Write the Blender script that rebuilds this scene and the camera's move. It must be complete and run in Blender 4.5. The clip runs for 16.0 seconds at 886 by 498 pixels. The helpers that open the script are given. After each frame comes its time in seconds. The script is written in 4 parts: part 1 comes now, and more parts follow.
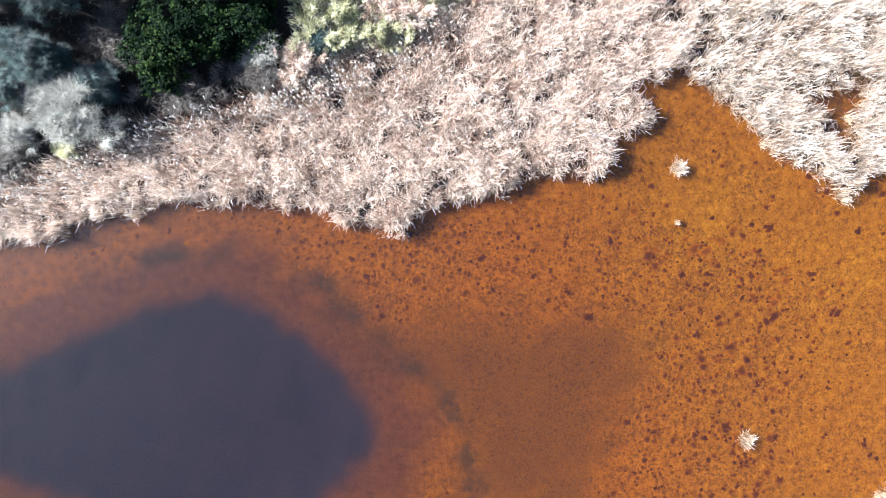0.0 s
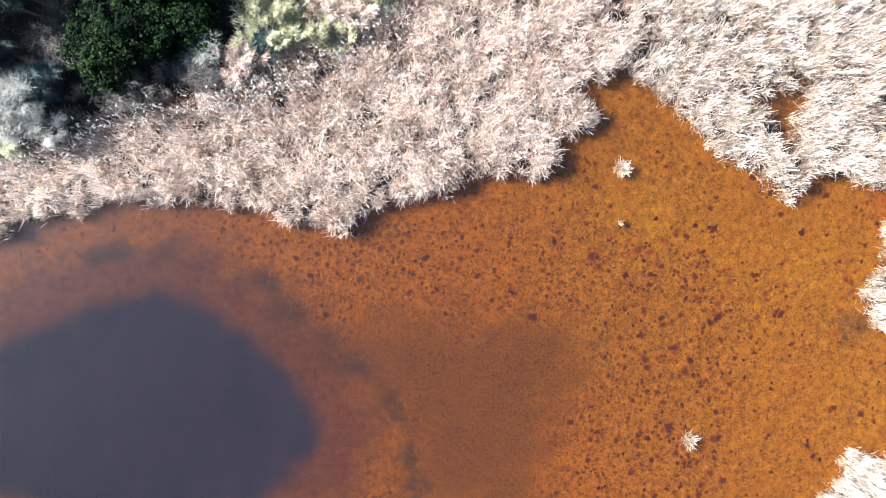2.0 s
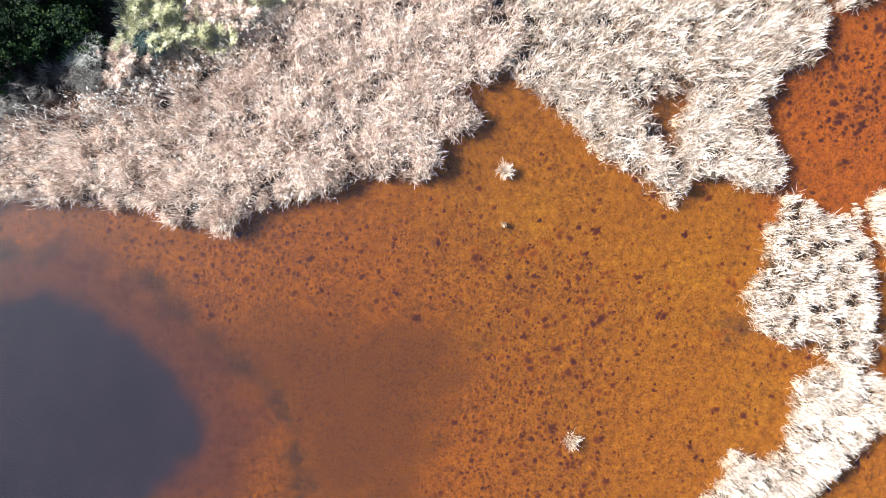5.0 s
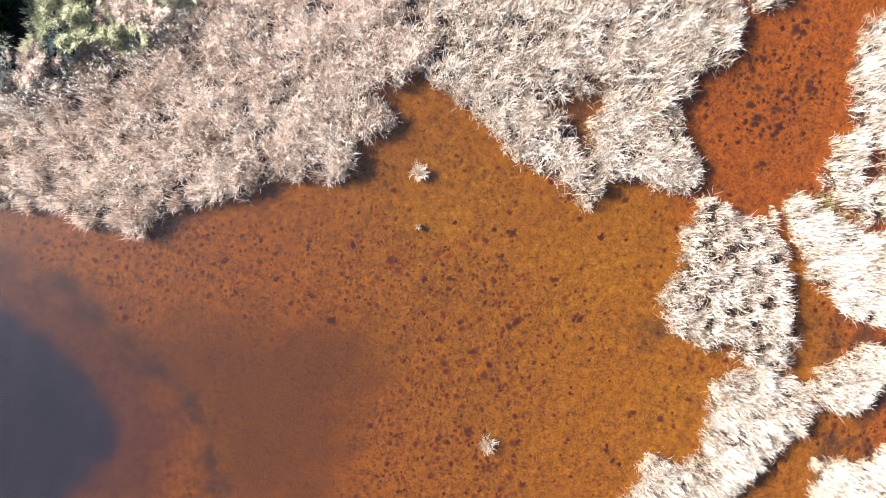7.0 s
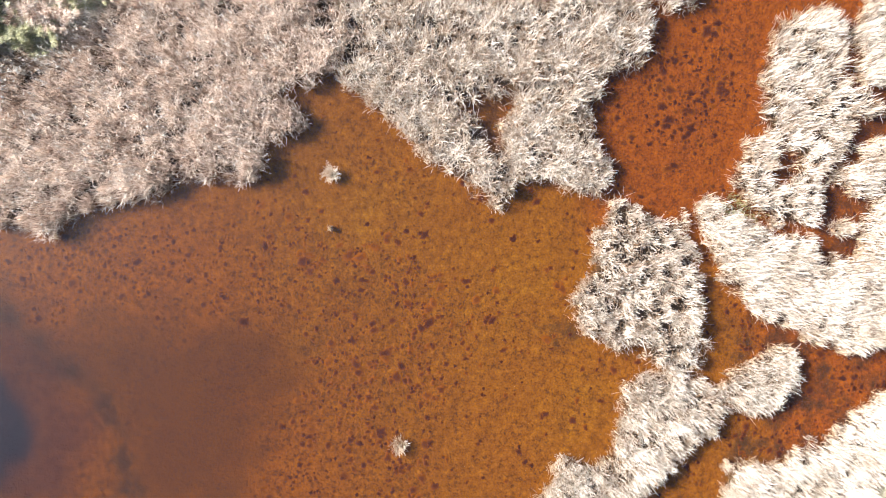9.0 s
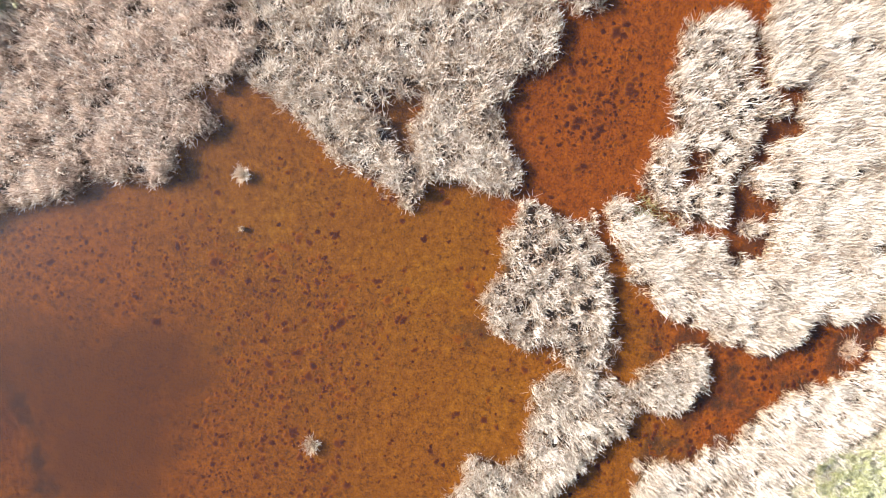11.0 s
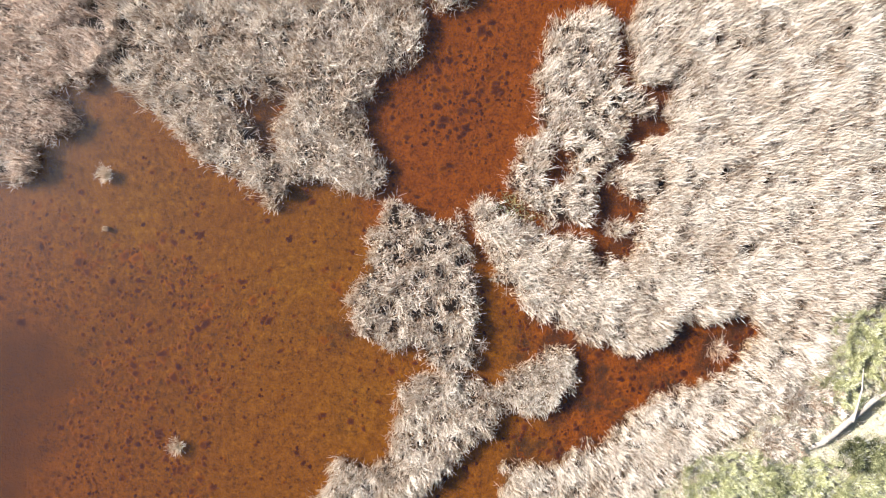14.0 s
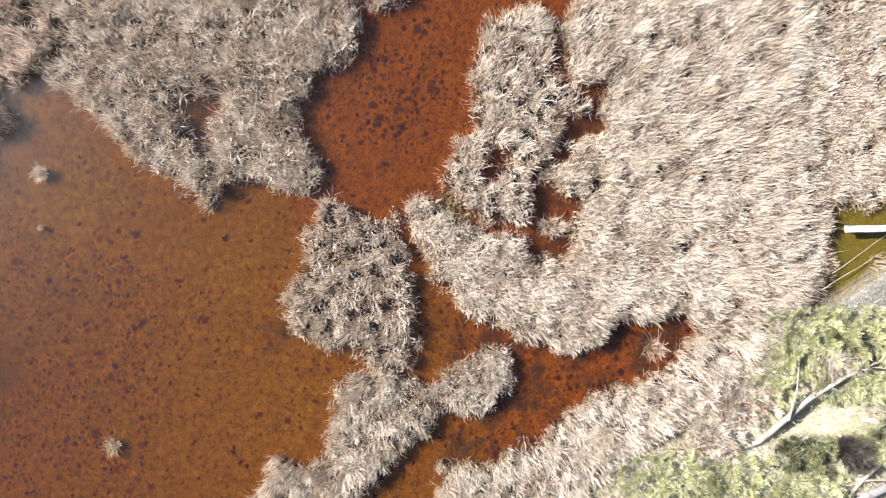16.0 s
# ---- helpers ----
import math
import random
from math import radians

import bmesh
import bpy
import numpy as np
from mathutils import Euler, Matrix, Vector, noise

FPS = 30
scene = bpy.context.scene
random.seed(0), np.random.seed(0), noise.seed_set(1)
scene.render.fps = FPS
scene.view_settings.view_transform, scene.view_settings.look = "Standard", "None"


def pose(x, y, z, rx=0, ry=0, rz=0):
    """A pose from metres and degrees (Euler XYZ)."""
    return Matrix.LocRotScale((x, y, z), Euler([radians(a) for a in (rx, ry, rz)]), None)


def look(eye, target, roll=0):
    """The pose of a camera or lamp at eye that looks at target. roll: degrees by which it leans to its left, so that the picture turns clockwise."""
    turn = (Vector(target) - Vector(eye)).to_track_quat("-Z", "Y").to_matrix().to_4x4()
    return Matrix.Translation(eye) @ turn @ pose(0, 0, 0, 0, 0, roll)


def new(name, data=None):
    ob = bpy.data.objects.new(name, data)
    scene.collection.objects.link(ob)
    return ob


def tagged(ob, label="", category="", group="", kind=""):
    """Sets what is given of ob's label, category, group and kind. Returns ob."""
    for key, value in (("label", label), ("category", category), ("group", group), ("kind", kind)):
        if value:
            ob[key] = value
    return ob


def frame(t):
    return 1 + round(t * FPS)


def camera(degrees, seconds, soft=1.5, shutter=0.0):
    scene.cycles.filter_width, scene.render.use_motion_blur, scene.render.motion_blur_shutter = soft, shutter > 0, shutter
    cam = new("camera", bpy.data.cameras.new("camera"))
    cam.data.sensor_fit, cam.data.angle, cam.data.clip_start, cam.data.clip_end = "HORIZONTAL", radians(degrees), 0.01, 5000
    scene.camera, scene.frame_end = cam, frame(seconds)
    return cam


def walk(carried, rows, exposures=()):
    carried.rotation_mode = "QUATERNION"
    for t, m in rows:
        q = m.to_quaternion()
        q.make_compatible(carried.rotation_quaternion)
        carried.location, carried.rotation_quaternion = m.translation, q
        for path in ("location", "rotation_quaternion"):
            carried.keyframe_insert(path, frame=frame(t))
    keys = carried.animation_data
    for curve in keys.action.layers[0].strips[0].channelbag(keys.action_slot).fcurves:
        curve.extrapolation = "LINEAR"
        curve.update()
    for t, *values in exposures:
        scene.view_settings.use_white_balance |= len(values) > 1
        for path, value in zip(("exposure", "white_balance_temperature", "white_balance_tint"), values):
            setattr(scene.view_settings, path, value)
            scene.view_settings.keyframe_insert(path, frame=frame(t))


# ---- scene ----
cam = camera(68.0, 16.0, soft=1.1)
# seconds, eye (m), turn (degrees): the camera looks straight down, a degree or two off the plumb line
ROWS = [
    (0.0, 0.000, 0.000, 39.959, -1.223, -0.105, 0.000),
    (0.5, 0.710, 0.007, 39.963, -1.243, -0.084, 0.064),
    (1.0, 1.538, 0.015, 39.986, -1.263, -0.065, 0.128),
    (1.5, 2.472, 0.027, 40.011, -1.282, -0.047, 0.189),
    (2.0, 3.496, 0.039, 40.033, -1.303, -0.030, 0.247),
    (2.5, 4.604, 0.060, 40.077, -1.323, -0.011, 0.299),
    (3.0, 5.751, 0.085, 40.156, -1.343, 0.012, 0.344),
    (3.5, 6.957, 0.104, 40.239, -1.363, 0.036, 0.380),
    (4.0, 8.190, 0.133, 40.318, -1.382, 0.063, 0.410),
    (6.5, 14.669, 0.405, 40.072, -1.444, 0.152, 0.485),
    (7.0, 16.004, 0.450, 40.014, -1.462, 0.163, 0.502),
    (7.5, 17.352, 0.513, 39.967, -1.478, 0.174, 0.517),
    (8.0, 18.677, 0.549, 39.974, -1.495, 0.187, 0.526),
    (8.5, 20.054, 0.588, 39.998, -1.511, 0.201, 0.534),
    (9.0, 21.441, 0.635, 40.043, -1.525, 0.217, 0.541),
    (11.5, 28.403, 0.724, 40.214, -1.531, 0.360, 0.530),
    (12.0, 29.794, 0.725, 40.155, -1.523, 0.387, 0.519),
    (12.5, 31.190, 0.728, 40.063, -1.515, 0.412, 0.510),
    (13.0, 32.577, 0.725, 39.975, -1.508, 0.434, 0.503),
    (13.5, 33.971, 0.737, 39.899, -1.500, 0.449, 0.501),
    (14.0, 35.356, 0.759, 39.832, -1.491, 0.460, 0.499),
    (14.5, 36.748, 0.769, 39.776, -1.485, 0.467, 0.492),
    (15.0, 37.933, 0.773, 39.772, -1.480, 0.480, 0.474),
    (15.5, 38.766, 0.741, 39.758, -1.478, 0.509, 0.445),
    (16.0, 39.325, 0.710, 39.738, -1.476, 0.548, 0.409),
]
walk(cam, [(t, pose(x, y, z, rx, ry, rz)) for t, x, y, z, rx, ry, rz in ROWS],
     exposures=[(0.0, 2.34, 5600, 10), (4.0, 2.33, 5790, 10), (6.5, 2.23, 5960, 10), (9.0, 2.08, 6080, 10), (11.5, 1.92, 6150, 10), (16.0, 1.66, 6200, 10)])

# ---- daylight: low winter sun from the west-north-west of the plan ----
SUN_EL, SUN_X, SUN_Y = radians(29), -0.95, 0.31
world = bpy.data.worlds.new("sky")
scene.world = world
world.use_nodes = True
sky = world.node_tree.nodes.new("ShaderNodeTexSky")
sky.sky_type = "NISHITA"
sky.sun_disc = False
sky.sun_elevation = SUN_EL
sky.sun_rotation = math.atan2(SUN_X, SUN_Y)
background = world.node_tree.nodes["Background"]
background.inputs["Strength"].default_value = 0.052
world.node_tree.links.new(sky.outputs[0], background.inputs[0])
sun_data = bpy.data.lights.new("sun", "SUN")
sun_data.energy, sun_data.angle, sun_data.color = 5.0, radians(0.53), (1.0, 0.98, 0.935)
sun = new("sun", sun_data)
sun.matrix_world = look((SUN_X * 60, SUN_Y * 60, 60 * math.tan(SUN_EL)), (0, 0, 0))


# ---- materials ----
class Nodes:
    """A node material in short words."""

    def __init__(self, name):
        self.m = bpy.data.materials.new(name)
        self.m.use_nodes = True
        self.t = self.m.node_tree
        self.t.nodes.clear()
        self.out = self.t.nodes.new("ShaderNodeOutputMaterial")
        self.coord = self.t.nodes.new("ShaderNodeTexCoord").outputs["Object"]

    def node(self, kind, **sockets):
        n = self.t.nodes.new("ShaderNode" + kind)
        for key, value in sockets.items():
            self.put(n.inputs[key.replace("_", " ")], value)
        return n

    def put(self, socket, value):
        if isinstance(value, bpy.types.NodeSocket):
            self.t.links.new(value, socket)
        else:
            socket.default_value = (*value, 1.0) if isinstance(value, tuple) and len(value) == 3 and socket.type == "RGBA" else value

    def noise(self, scale, detail=3.0, rough=0.55, warp=0.0):
        return self.node("TexNoise", Vector=self.coord, Scale=scale, Detail=detail, Roughness=rough, Distortion=warp).outputs["Fac"]

    def attr(self, name):
        n = self.node("Attribute")
        n.attribute_name = name
        return n.outputs["Fac"]

    def ramp(self, fac, *stops):
        n = self.node("ValToRGB", Fac=fac)
        el = n.color_ramp.elements
        while len(el) < len(stops):
            el.new(0.5)
        for e, (at, c) in zip(el, stops):
            e.position, e.color = at, (*c, 1.0) if isinstance(c, tuple) else (c, c, c, 1.0)
        return n.outputs["Color"]

    def mix(self, fac, a, b, blend="MIX"):
        n = self.t.nodes.new("ShaderNodeMix")
        n.data_type, n.blend_type = "RGBA", blend
        for socket, value in ((n.inputs["Factor"], fac), (n.inputs[6], a), (n.inputs[7], b)):
            self.put(socket, value)
        return n.outputs[2]

    def calc(self, op, a, b=0.0, c=0.0):
        n = self.t.nodes.new("ShaderNodeMath")
        n.operation = op
        for socket, value in zip(n.inputs, (a, b, c)):
            self.put(socket, value)
        return n.outputs[0]

    def bump(self, height, strength=0.3, distance=0.02):
        return self.node("Bump", Height=height, Strength=strength, Distance=distance).outputs[0]

    def surface(self, shader):
        self.t.links.new(shader.outputs[0], self.out.inputs["Surface"])
        return self.m


def leafy(name, dark, mid, light, through_light=0.25, rough=0.6, sheen=0.3):
    """Leaves, blades and twigs: a tone for each blade, blotches over the plant, and some light passing through."""
    n = Nodes(name)
    tone = n.calc("ADD", n.attr("tone"), n.calc("MULTIPLY", n.calc("SUBTRACT", n.noise(0.9, 2), 0.5), 0.5))
    tone = n.calc("ADD", tone, n.calc("MULTIPLY", n.calc("SUBTRACT", n.noise(9.0, 3), 0.5), 0.35))
    col = n.ramp(tone, (0.0, dark), (0.45, mid), (1.0, light))
    p = n.node("BsdfPrincipled", Base_Color=col, Roughness=rough)
    p.inputs["Specular IOR Level"].default_value = sheen
    t = n.node("BsdfTranslucent", Color=col)
    mixed = n.node("MixShader", Fac=through_light)
    n.t.links.new(p.outputs[0], mixed.inputs[1])
    n.t.links.new(t.outputs[0], mixed.inputs[2])
    return n.surface(mixed)


def bark(name, dark, light, scale=6.0):
    n = Nodes(name)
    streak = n.node("Mapping", Vector=n.coord)
    streak.inputs["Scale"].default_value = (1.0, 1.0, 1.0)
    fine = n.node("TexNoise", Vector=streak.outputs[0], Scale=scale * 4, Detail=5.0, Roughness=0.7).outputs["Fac"]
    col = n.ramp(n.calc("ADD", n.calc("MULTIPLY", fine, 0.6), n.calc("MULTIPLY", n.noise(scale * 0.4, 3), 0.5)), (0.3, dark), (0.75, light))
    p = n.node("BsdfPrincipled", Base_Color=col, Roughness=0.85, Normal=n.bump(fine, 0.5, 0.02))
    return n.surface(p)


STRAW = leafy("straw_sedge", (0.20, 0.108, 0.054), (0.53, 0.427, 0.325), (0.80, 0.71, 0.607), 0.25)
STRAW_REED = leafy("straw_reed", (0.13, 0.068, 0.040), (0.54, 0.385, 0.285), (0.86, 0.735, 0.615), 0.30)
PLUME = leafy("pale_plume", (0.34, 0.30, 0.25), (0.58, 0.53, 0.47), (0.80, 0.76, 0.69), 0.3)
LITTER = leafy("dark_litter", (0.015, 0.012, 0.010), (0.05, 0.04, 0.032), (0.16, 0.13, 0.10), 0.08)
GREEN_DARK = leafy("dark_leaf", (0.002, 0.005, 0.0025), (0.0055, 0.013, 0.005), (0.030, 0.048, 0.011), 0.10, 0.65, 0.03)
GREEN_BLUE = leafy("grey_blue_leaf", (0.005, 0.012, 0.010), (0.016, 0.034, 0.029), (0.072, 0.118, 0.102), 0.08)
GREEN_LIGHT = leafy("yellow_green_leaf", (0.34, 0.33, 0.165), (0.60, 0.575, 0.30), (0.82, 0.77, 0.56), 0.48)
GREY_TWIG = leafy("grey_twig", (0.055, 0.048, 0.036), (0.225, 0.208, 0.165), (0.50, 0.475, 0.40), 0.06)
OLIVE = leafy("olive_leaf", (0.07, 0.073, 0.03), (0.20, 0.195, 0.09), (0.42, 0.40, 0.21), 0.3)
GREEN_YELLOW = leafy("dull_yellow_leaf", (0.13, 0.13, 0.05), (0.38, 0.355, 0.18), (0.66, 0.61, 0.42), 0.3)
GRASS = leafy("bank_grass", (0.25, 0.23, 0.125), (0.60, 0.56, 0.35), (0.80, 0.74, 0.56), 0.4)
BARK_PALE = bark("bleached_wood", (0.15, 0.115, 0.085), (0.48, 0.415, 0.345))
BARK_DARK = bark("dark_bark", (0.05, 0.04, 0.035), (0.22, 0.19, 0.16))
PAINT = bark("flaking_white_paint", (0.12, 0.11, 0.10), (0.66, 0.66, 0.65), 3.0)


def make_water():
    n = Nodes("tannin_water")
    ripple = n.calc("ADD", n.calc("MULTIPLY", n.noise(0.35, 2), 1.0), n.calc("MULTIPLY", n.noise(3.0, 3), 0.12))
    normal = n.bump(ripple, 0.06, 0.05)
    clear = n.node("BsdfTransparent", Color=(0.97, 0.90, 0.78))
    gloss = n.node("BsdfGlossy", Color=(1.0, 1.0, 1.0), Roughness=0.255, Normal=normal)
    facing = n.node("LayerWeight", Blend=0.5, Normal=normal).outputs["Facing"]
    share = n.calc("ADD", 0.044, n.calc("MULTIPLY", n.calc("POWER", facing, 5.0), 0.96))
    mixed = n.node("MixShader", Fac=share)
    n.t.links.new(clear.outputs[0], mixed.inputs[1])
    n.t.links.new(gloss.outputs[0], mixed.inputs[2])
    return n.surface(mixed)


def make_ground():
    """One sheet: orange weed on the pond's bed, deep water's dimness put into the pool's colour, root mat, dry bank and
    far heath.
    """
    n = Nodes("marsh_ground")
    big, mid, fine = n.noise(0.10, 3), n.noise(2.2, 4, 0.62), n.noise(9.0, 4, 0.7)
    grain = n.calc("ADD", n.calc("MULTIPLY", mid, 0.42), n.calc("MULTIPLY", fine, 0.6))
    weed = n.ramp(grain,
                  (0.37, (0.0640, 0.0190, 0.0010)), (0.52, (0.1350, 0.0462, 0.0015)), (0.68, (0.2180, 0.0860, 0.0036)))
    red = n.ramp(grain,
                 (0.37, (0.0650, 0.0145, 0.0010)), (0.52, (0.1440, 0.0370, 0.0016)), (0.69, (0.2200, 0.0640, 0.0030)))
    # bed brown with the sky reflection's dull purple put into the colour
    ring = n.ramp(grain,
                  (0.37, (0.028, 0.0090, 0.0056)), (0.68, (0.078, 0.0240, 0.0120)))
    bed = n.mix(n.attr("red"), weed, red)
    gold = n.calc("MULTIPLY", n.attr("gold"), n.ramp(n.noise(0.5, 4, 0.65), (0.35, 0.35), (0.65, 1.0)))
    bed = n.mix(gold, bed, n.mix(1.0, bed, (1.10, 1.24, 1.0), "MULTIPLY"))
    # fine crumbs of settled silt
    crumb = n.node("TexVoronoi", Vector=n.coord, Scale=8.5)
    crumb.voronoi_dimensions = "2D"
    silt = n.ramp(n.calc("ADD", crumb.outputs["Distance"], n.calc("MULTIPLY", n.calc("SUBTRACT", mid, 0.5), 0.5)),
                  (0.12, (0.074, 0.0258, 0.0052)), (0.42, (0.053, 0.0180, 0.0044)), (0.75, (0.026, 0.0086, 0.0032)))
    bed = n.mix(n.attr("silt"), bed, silt)
    bed = n.mix(n.attr("ring"), bed, ring)
    # dark spots in the weed, at two sizes
    warped = n.node("VectorMath", )
    warped.operation = "ADD"
    wob = n.node("TexNoise", Vector=n.coord, Scale=2.6, Detail=4.0)
    shift = n.node("VectorMath")
    shift.operation = "SCALE"
    n.t.links.new(wob.outputs["Color"], shift.inputs[0])
    shift.inputs["Scale"].default_value = 0.8
    n.t.links.new(n.coord, warped.inputs[0])
    n.t.links.new(shift.outputs[0], warped.inputs[1])
    for scale, size, part, strength in ((2.3, 0.24, 0.34, 0.55), (5.0, 0.34, 0.42, 0.55)):
        cell = n.node("TexVoronoi", Vector=warped.outputs[0], Scale=scale)
        cell.voronoi_dimensions = "2D"
        spot = n.ramp(cell.outputs["Distance"], (size * 0.3, 1.0), (size * 1.3, 0.0))
        keep = n.node("SeparateColor", Color=cell.outputs["Color"]).outputs[0]
        keep = n.calc("GREATER_THAN", n.calc("ADD", n.calc("MULTIPLY", n.attr("spots"), 0.8), n.calc("MULTIPLY", big, 0.5)), n.calc("ADD", keep, part - 0.15))
        fac = n.calc("MULTIPLY", n.calc("MULTIPLY", spot, keep), strength)
        bed = n.mix(fac, bed, (0.024, 0.0075, 0.0062))
    bed = n.mix(n.calc("MULTIPLY", n.attr("dark_bed"), n.ramp(n.noise(1.3, 4, 0.65), (0.32, 0.0), (0.56, 0.85))), bed, (0.020, 0.0118, 0.0075))
    # deep pool: the water's dimness and bluish haze put into the bed colour
    deep_water_tone = n.ramp(n.noise(0.5, 3), (0.3, (0.0095, 0.0072, 0.0150)), (0.7, (0.0140, 0.0092, 0.0175)))
    bed = n.mix(n.attr("pool"), bed, deep_water_tone)
    # root mat, its brown darkened to carry the shade in gaps among reeds
    mat_ = n.ramp(n.calc("ADD", n.calc("MULTIPLY", mid, 0.5), n.calc("MULTIPLY", fine, 0.5)),
                  (0.3, (0.012, 0.008, 0.005)), (0.7, (0.055, 0.037, 0.022)))
    bed = n.mix(n.attr("mat"), bed, mat_)
    olive = n.ramp(fine, (0.3, (0.07, 0.055, 0.005)), (0.7, (0.15, 0.12, 0.015)))
    bed = n.mix(n.attr("olive"), bed, olive)
    bank = n.ramp(n.calc("ADD", n.calc("MULTIPLY", n.noise(0.6, 4, 0.6), 0.7), n.calc("MULTIPLY", fine, 0.35)),
                  (0.30, (0.22, 0.19, 0.12)), (0.46, (0.39, 0.35, 0.225)), (0.60, (0.50, 0.445, 0.32)), (0.8, (0.38, 0.355, 0.20)))
    bed = n.mix(n.attr("land"), bed, bank)
    # wood floor: the trees' shade is put into this near-black colour
    shaded_floor = n.ramp(n.calc("ADD", n.calc("MULTIPLY", mid, 0.5), n.calc("MULTIPLY", fine, 0.5)),
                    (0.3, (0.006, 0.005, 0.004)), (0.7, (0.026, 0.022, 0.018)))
    bed = n.mix(n.attr("wood"), bed, shaded_floor)
    mud = n.ramp(fine, (0.3, (0.13, 0.12, 0.105)), (0.7, (0.24, 0.225, 0.20)))
    bed = n.mix(n.attr("mud"), bed, mud)
    p = n.node("BsdfPrincipled", Base_Color=bed, Roughness=0.95, Diffuse_Roughness=0.6, Normal=n.bump(n.calc("ADD", n.noise(4.5, 3, 0.6, 0.6), n.calc("MULTIPLY", fine, 0.6)), 0.8, 0.09))
    p.inputs["Specular IOR Level"].default_value = 0.1
    return n.surface(p)


# ---- the plan: outlines in metres ----
SHORE_A = [
    (-28.7, -1.2), (-26.6, -0.5), (-25.6, -0.1), (-24.1, -0.4), (-23.1, 0.2), (-21.9, 1.1), (-20.5, 1.0), (-19.6, 1.6), (-18.5, 1.4), (-17.2, 2.1),
    (-16.4, 2.3), (-14.4, 2.0), (-12.3, 1.9), (-10.6, 2.0), (-9.6, 1.8), (-8.6, 2.0), (-7.6, 1.8), (-6.9, 1.4), (-6.2, 0.7), (-4.8, 0.7), (-3.7, 0.6),
    (-3.1, -0.1), (-2.5, 0.1), (-2.0, 1.2), (-0.2, 2.0), (0.0, 2.4), (1.6, 2.3), (3.0, 2.8), (3.7, 2.4), (4.2, 3.1), (5.2, 4.1), (5.9, 3.8), (7.4,
    3.9), (8.8, 3.7), (10.2, 4.0), (10.1, 5.0), (10.3, 5.8), (11.2, 6.2), (12.2, 6.5), (12.7, 7.5), (12.0, 8.2), (11.2, 8.7), (11.0, 9.4), (12.5,
    9.6), (13.9, 9.9), (14.4, 10.6)
]
BACK_A = [
    (15.5, 12.8), (14.2, 15.4), (12.8, 18.1), (4.0, 18.1), (2.3, 15.4), (0.3, 13.1), (-2.8, 11.1), (-5.5, 10.2), (-8.2, 9.4), (-10.9, 8.5), (-15.3,
    8.0), (-19.4, 6.5), (-22.8, 4.6), (-25.2, 3.6), (-28.6, 2.6)
]
BED_A = SHORE_A + BACK_A
SHORE_B = [
    (14.7, 9.9), (15.6, 9.2), (16.6, 9.0), (17.1, 8.0), (18.3, 7.2), (19.2, 6.2), (20.4, 5.0), (22.4, 4.0), (23.5, 3.3), (24.2, 2.5), (25.3, 2.3),
    (25.3, 2.6), (25.7, 3.5), (26.7, 3.9), (28.4, 3.6), (30.1, 3.0), (31.1, 3.2), (31.5, 4.0), (30.9, 5.2), (30.4, 6.4), (30.2, 7.6), (29.5, 8.2),
    (30.7, 9.1), (30.7, 10.1), (32.3, 10.6), (33.5, 11.5), (33.7, 13.2), (33.4, 14.5), (32.9, 16.5), (30.2, 18.2), (12.9, 18.4), (14.1, 15.7), (15.0,
    13.4)
]
HOLE_B = [
    (22.3, 8.3), (23.5, 9.0), (25.3, 9.0), (25.8, 8.5), (24.9, 7.5), (24.6, 6.6), (24.9, 5.9), (24.1, 5.8), (23.8, 6.7), (23.1, 7.4)
]
BED_C1 = [
    (41.1, 13.2), (42.1, 13.7), (42.8, 13.9), (43.6, 14.3), (44.2, 14.4), (44.7, 13.9), (45.2, 13.4), (45.6, 13.0), (45.6, 12.1), (45.5, 11.3),
    (45.4, 10.3), (45.8, 9.7), (46.6, 9.5), (47.3, 9.1), (47.8, 8.6), (47.8, 8.2), (47.2, 7.8), (46.3, 7.9), (45.7, 7.7), (46.0, 7.2),
    (45.5, 6.6), (45.8, 5.9), (45.5, 5.4), (44.8, 5.1), (44.2, 4.4), (44.1, 3.7), (44.2, 3.1), (44.0, 2.5), (44.4, 1.8), (44.0, 1.4), (43.4, 1.3),
    (42.3, 1.2), (41.7, 1.3), (41.0, 1.7), (40.3, 2.4), (39.9, 2.9), (39.0, 3.3), (38.8, 4.2), (39.4, 4.9), (39.7, 5.8), (39.5, 6.1), (40.4, 6.4),
    (41.0, 6.6), (40.8, 7.3), (40.4, 8.0), (40.8, 8.8), (40.6, 9.6), (40.4, 10.6), (41.0, 11.4), (41.2, 12.3)
]
EAST_OUTER = [
    (46.5, 13.4), (46.8, 14.9), (47.4, 18.2), (69.3, 18.3), (69.7, 3.6), (67.1, 3.3), (65.3, 2.7), (64.1, 2.3), (63.1, 2.7), (62.2, 2.4), (62.4, 1.2),
    (61.9, -0.1), (62.5, -1.5), (61.6, -2.1), (62.1, -2.7), (61.2, -3.3), (59.5, -4.2), (57.5, -5.1), (54.5, -4.7), (53.9, -4.2), (53.1, -3.6), (52.4,
    -4.1), (51.4, -4.5), (50.0, -4.3), (48.9, -4.8), (48.4, -5.8), (47.5, -6.4), (46.3, -6.3), (45.0, -5.7), (43.6, -5.7), (42.6, -4.9)
]
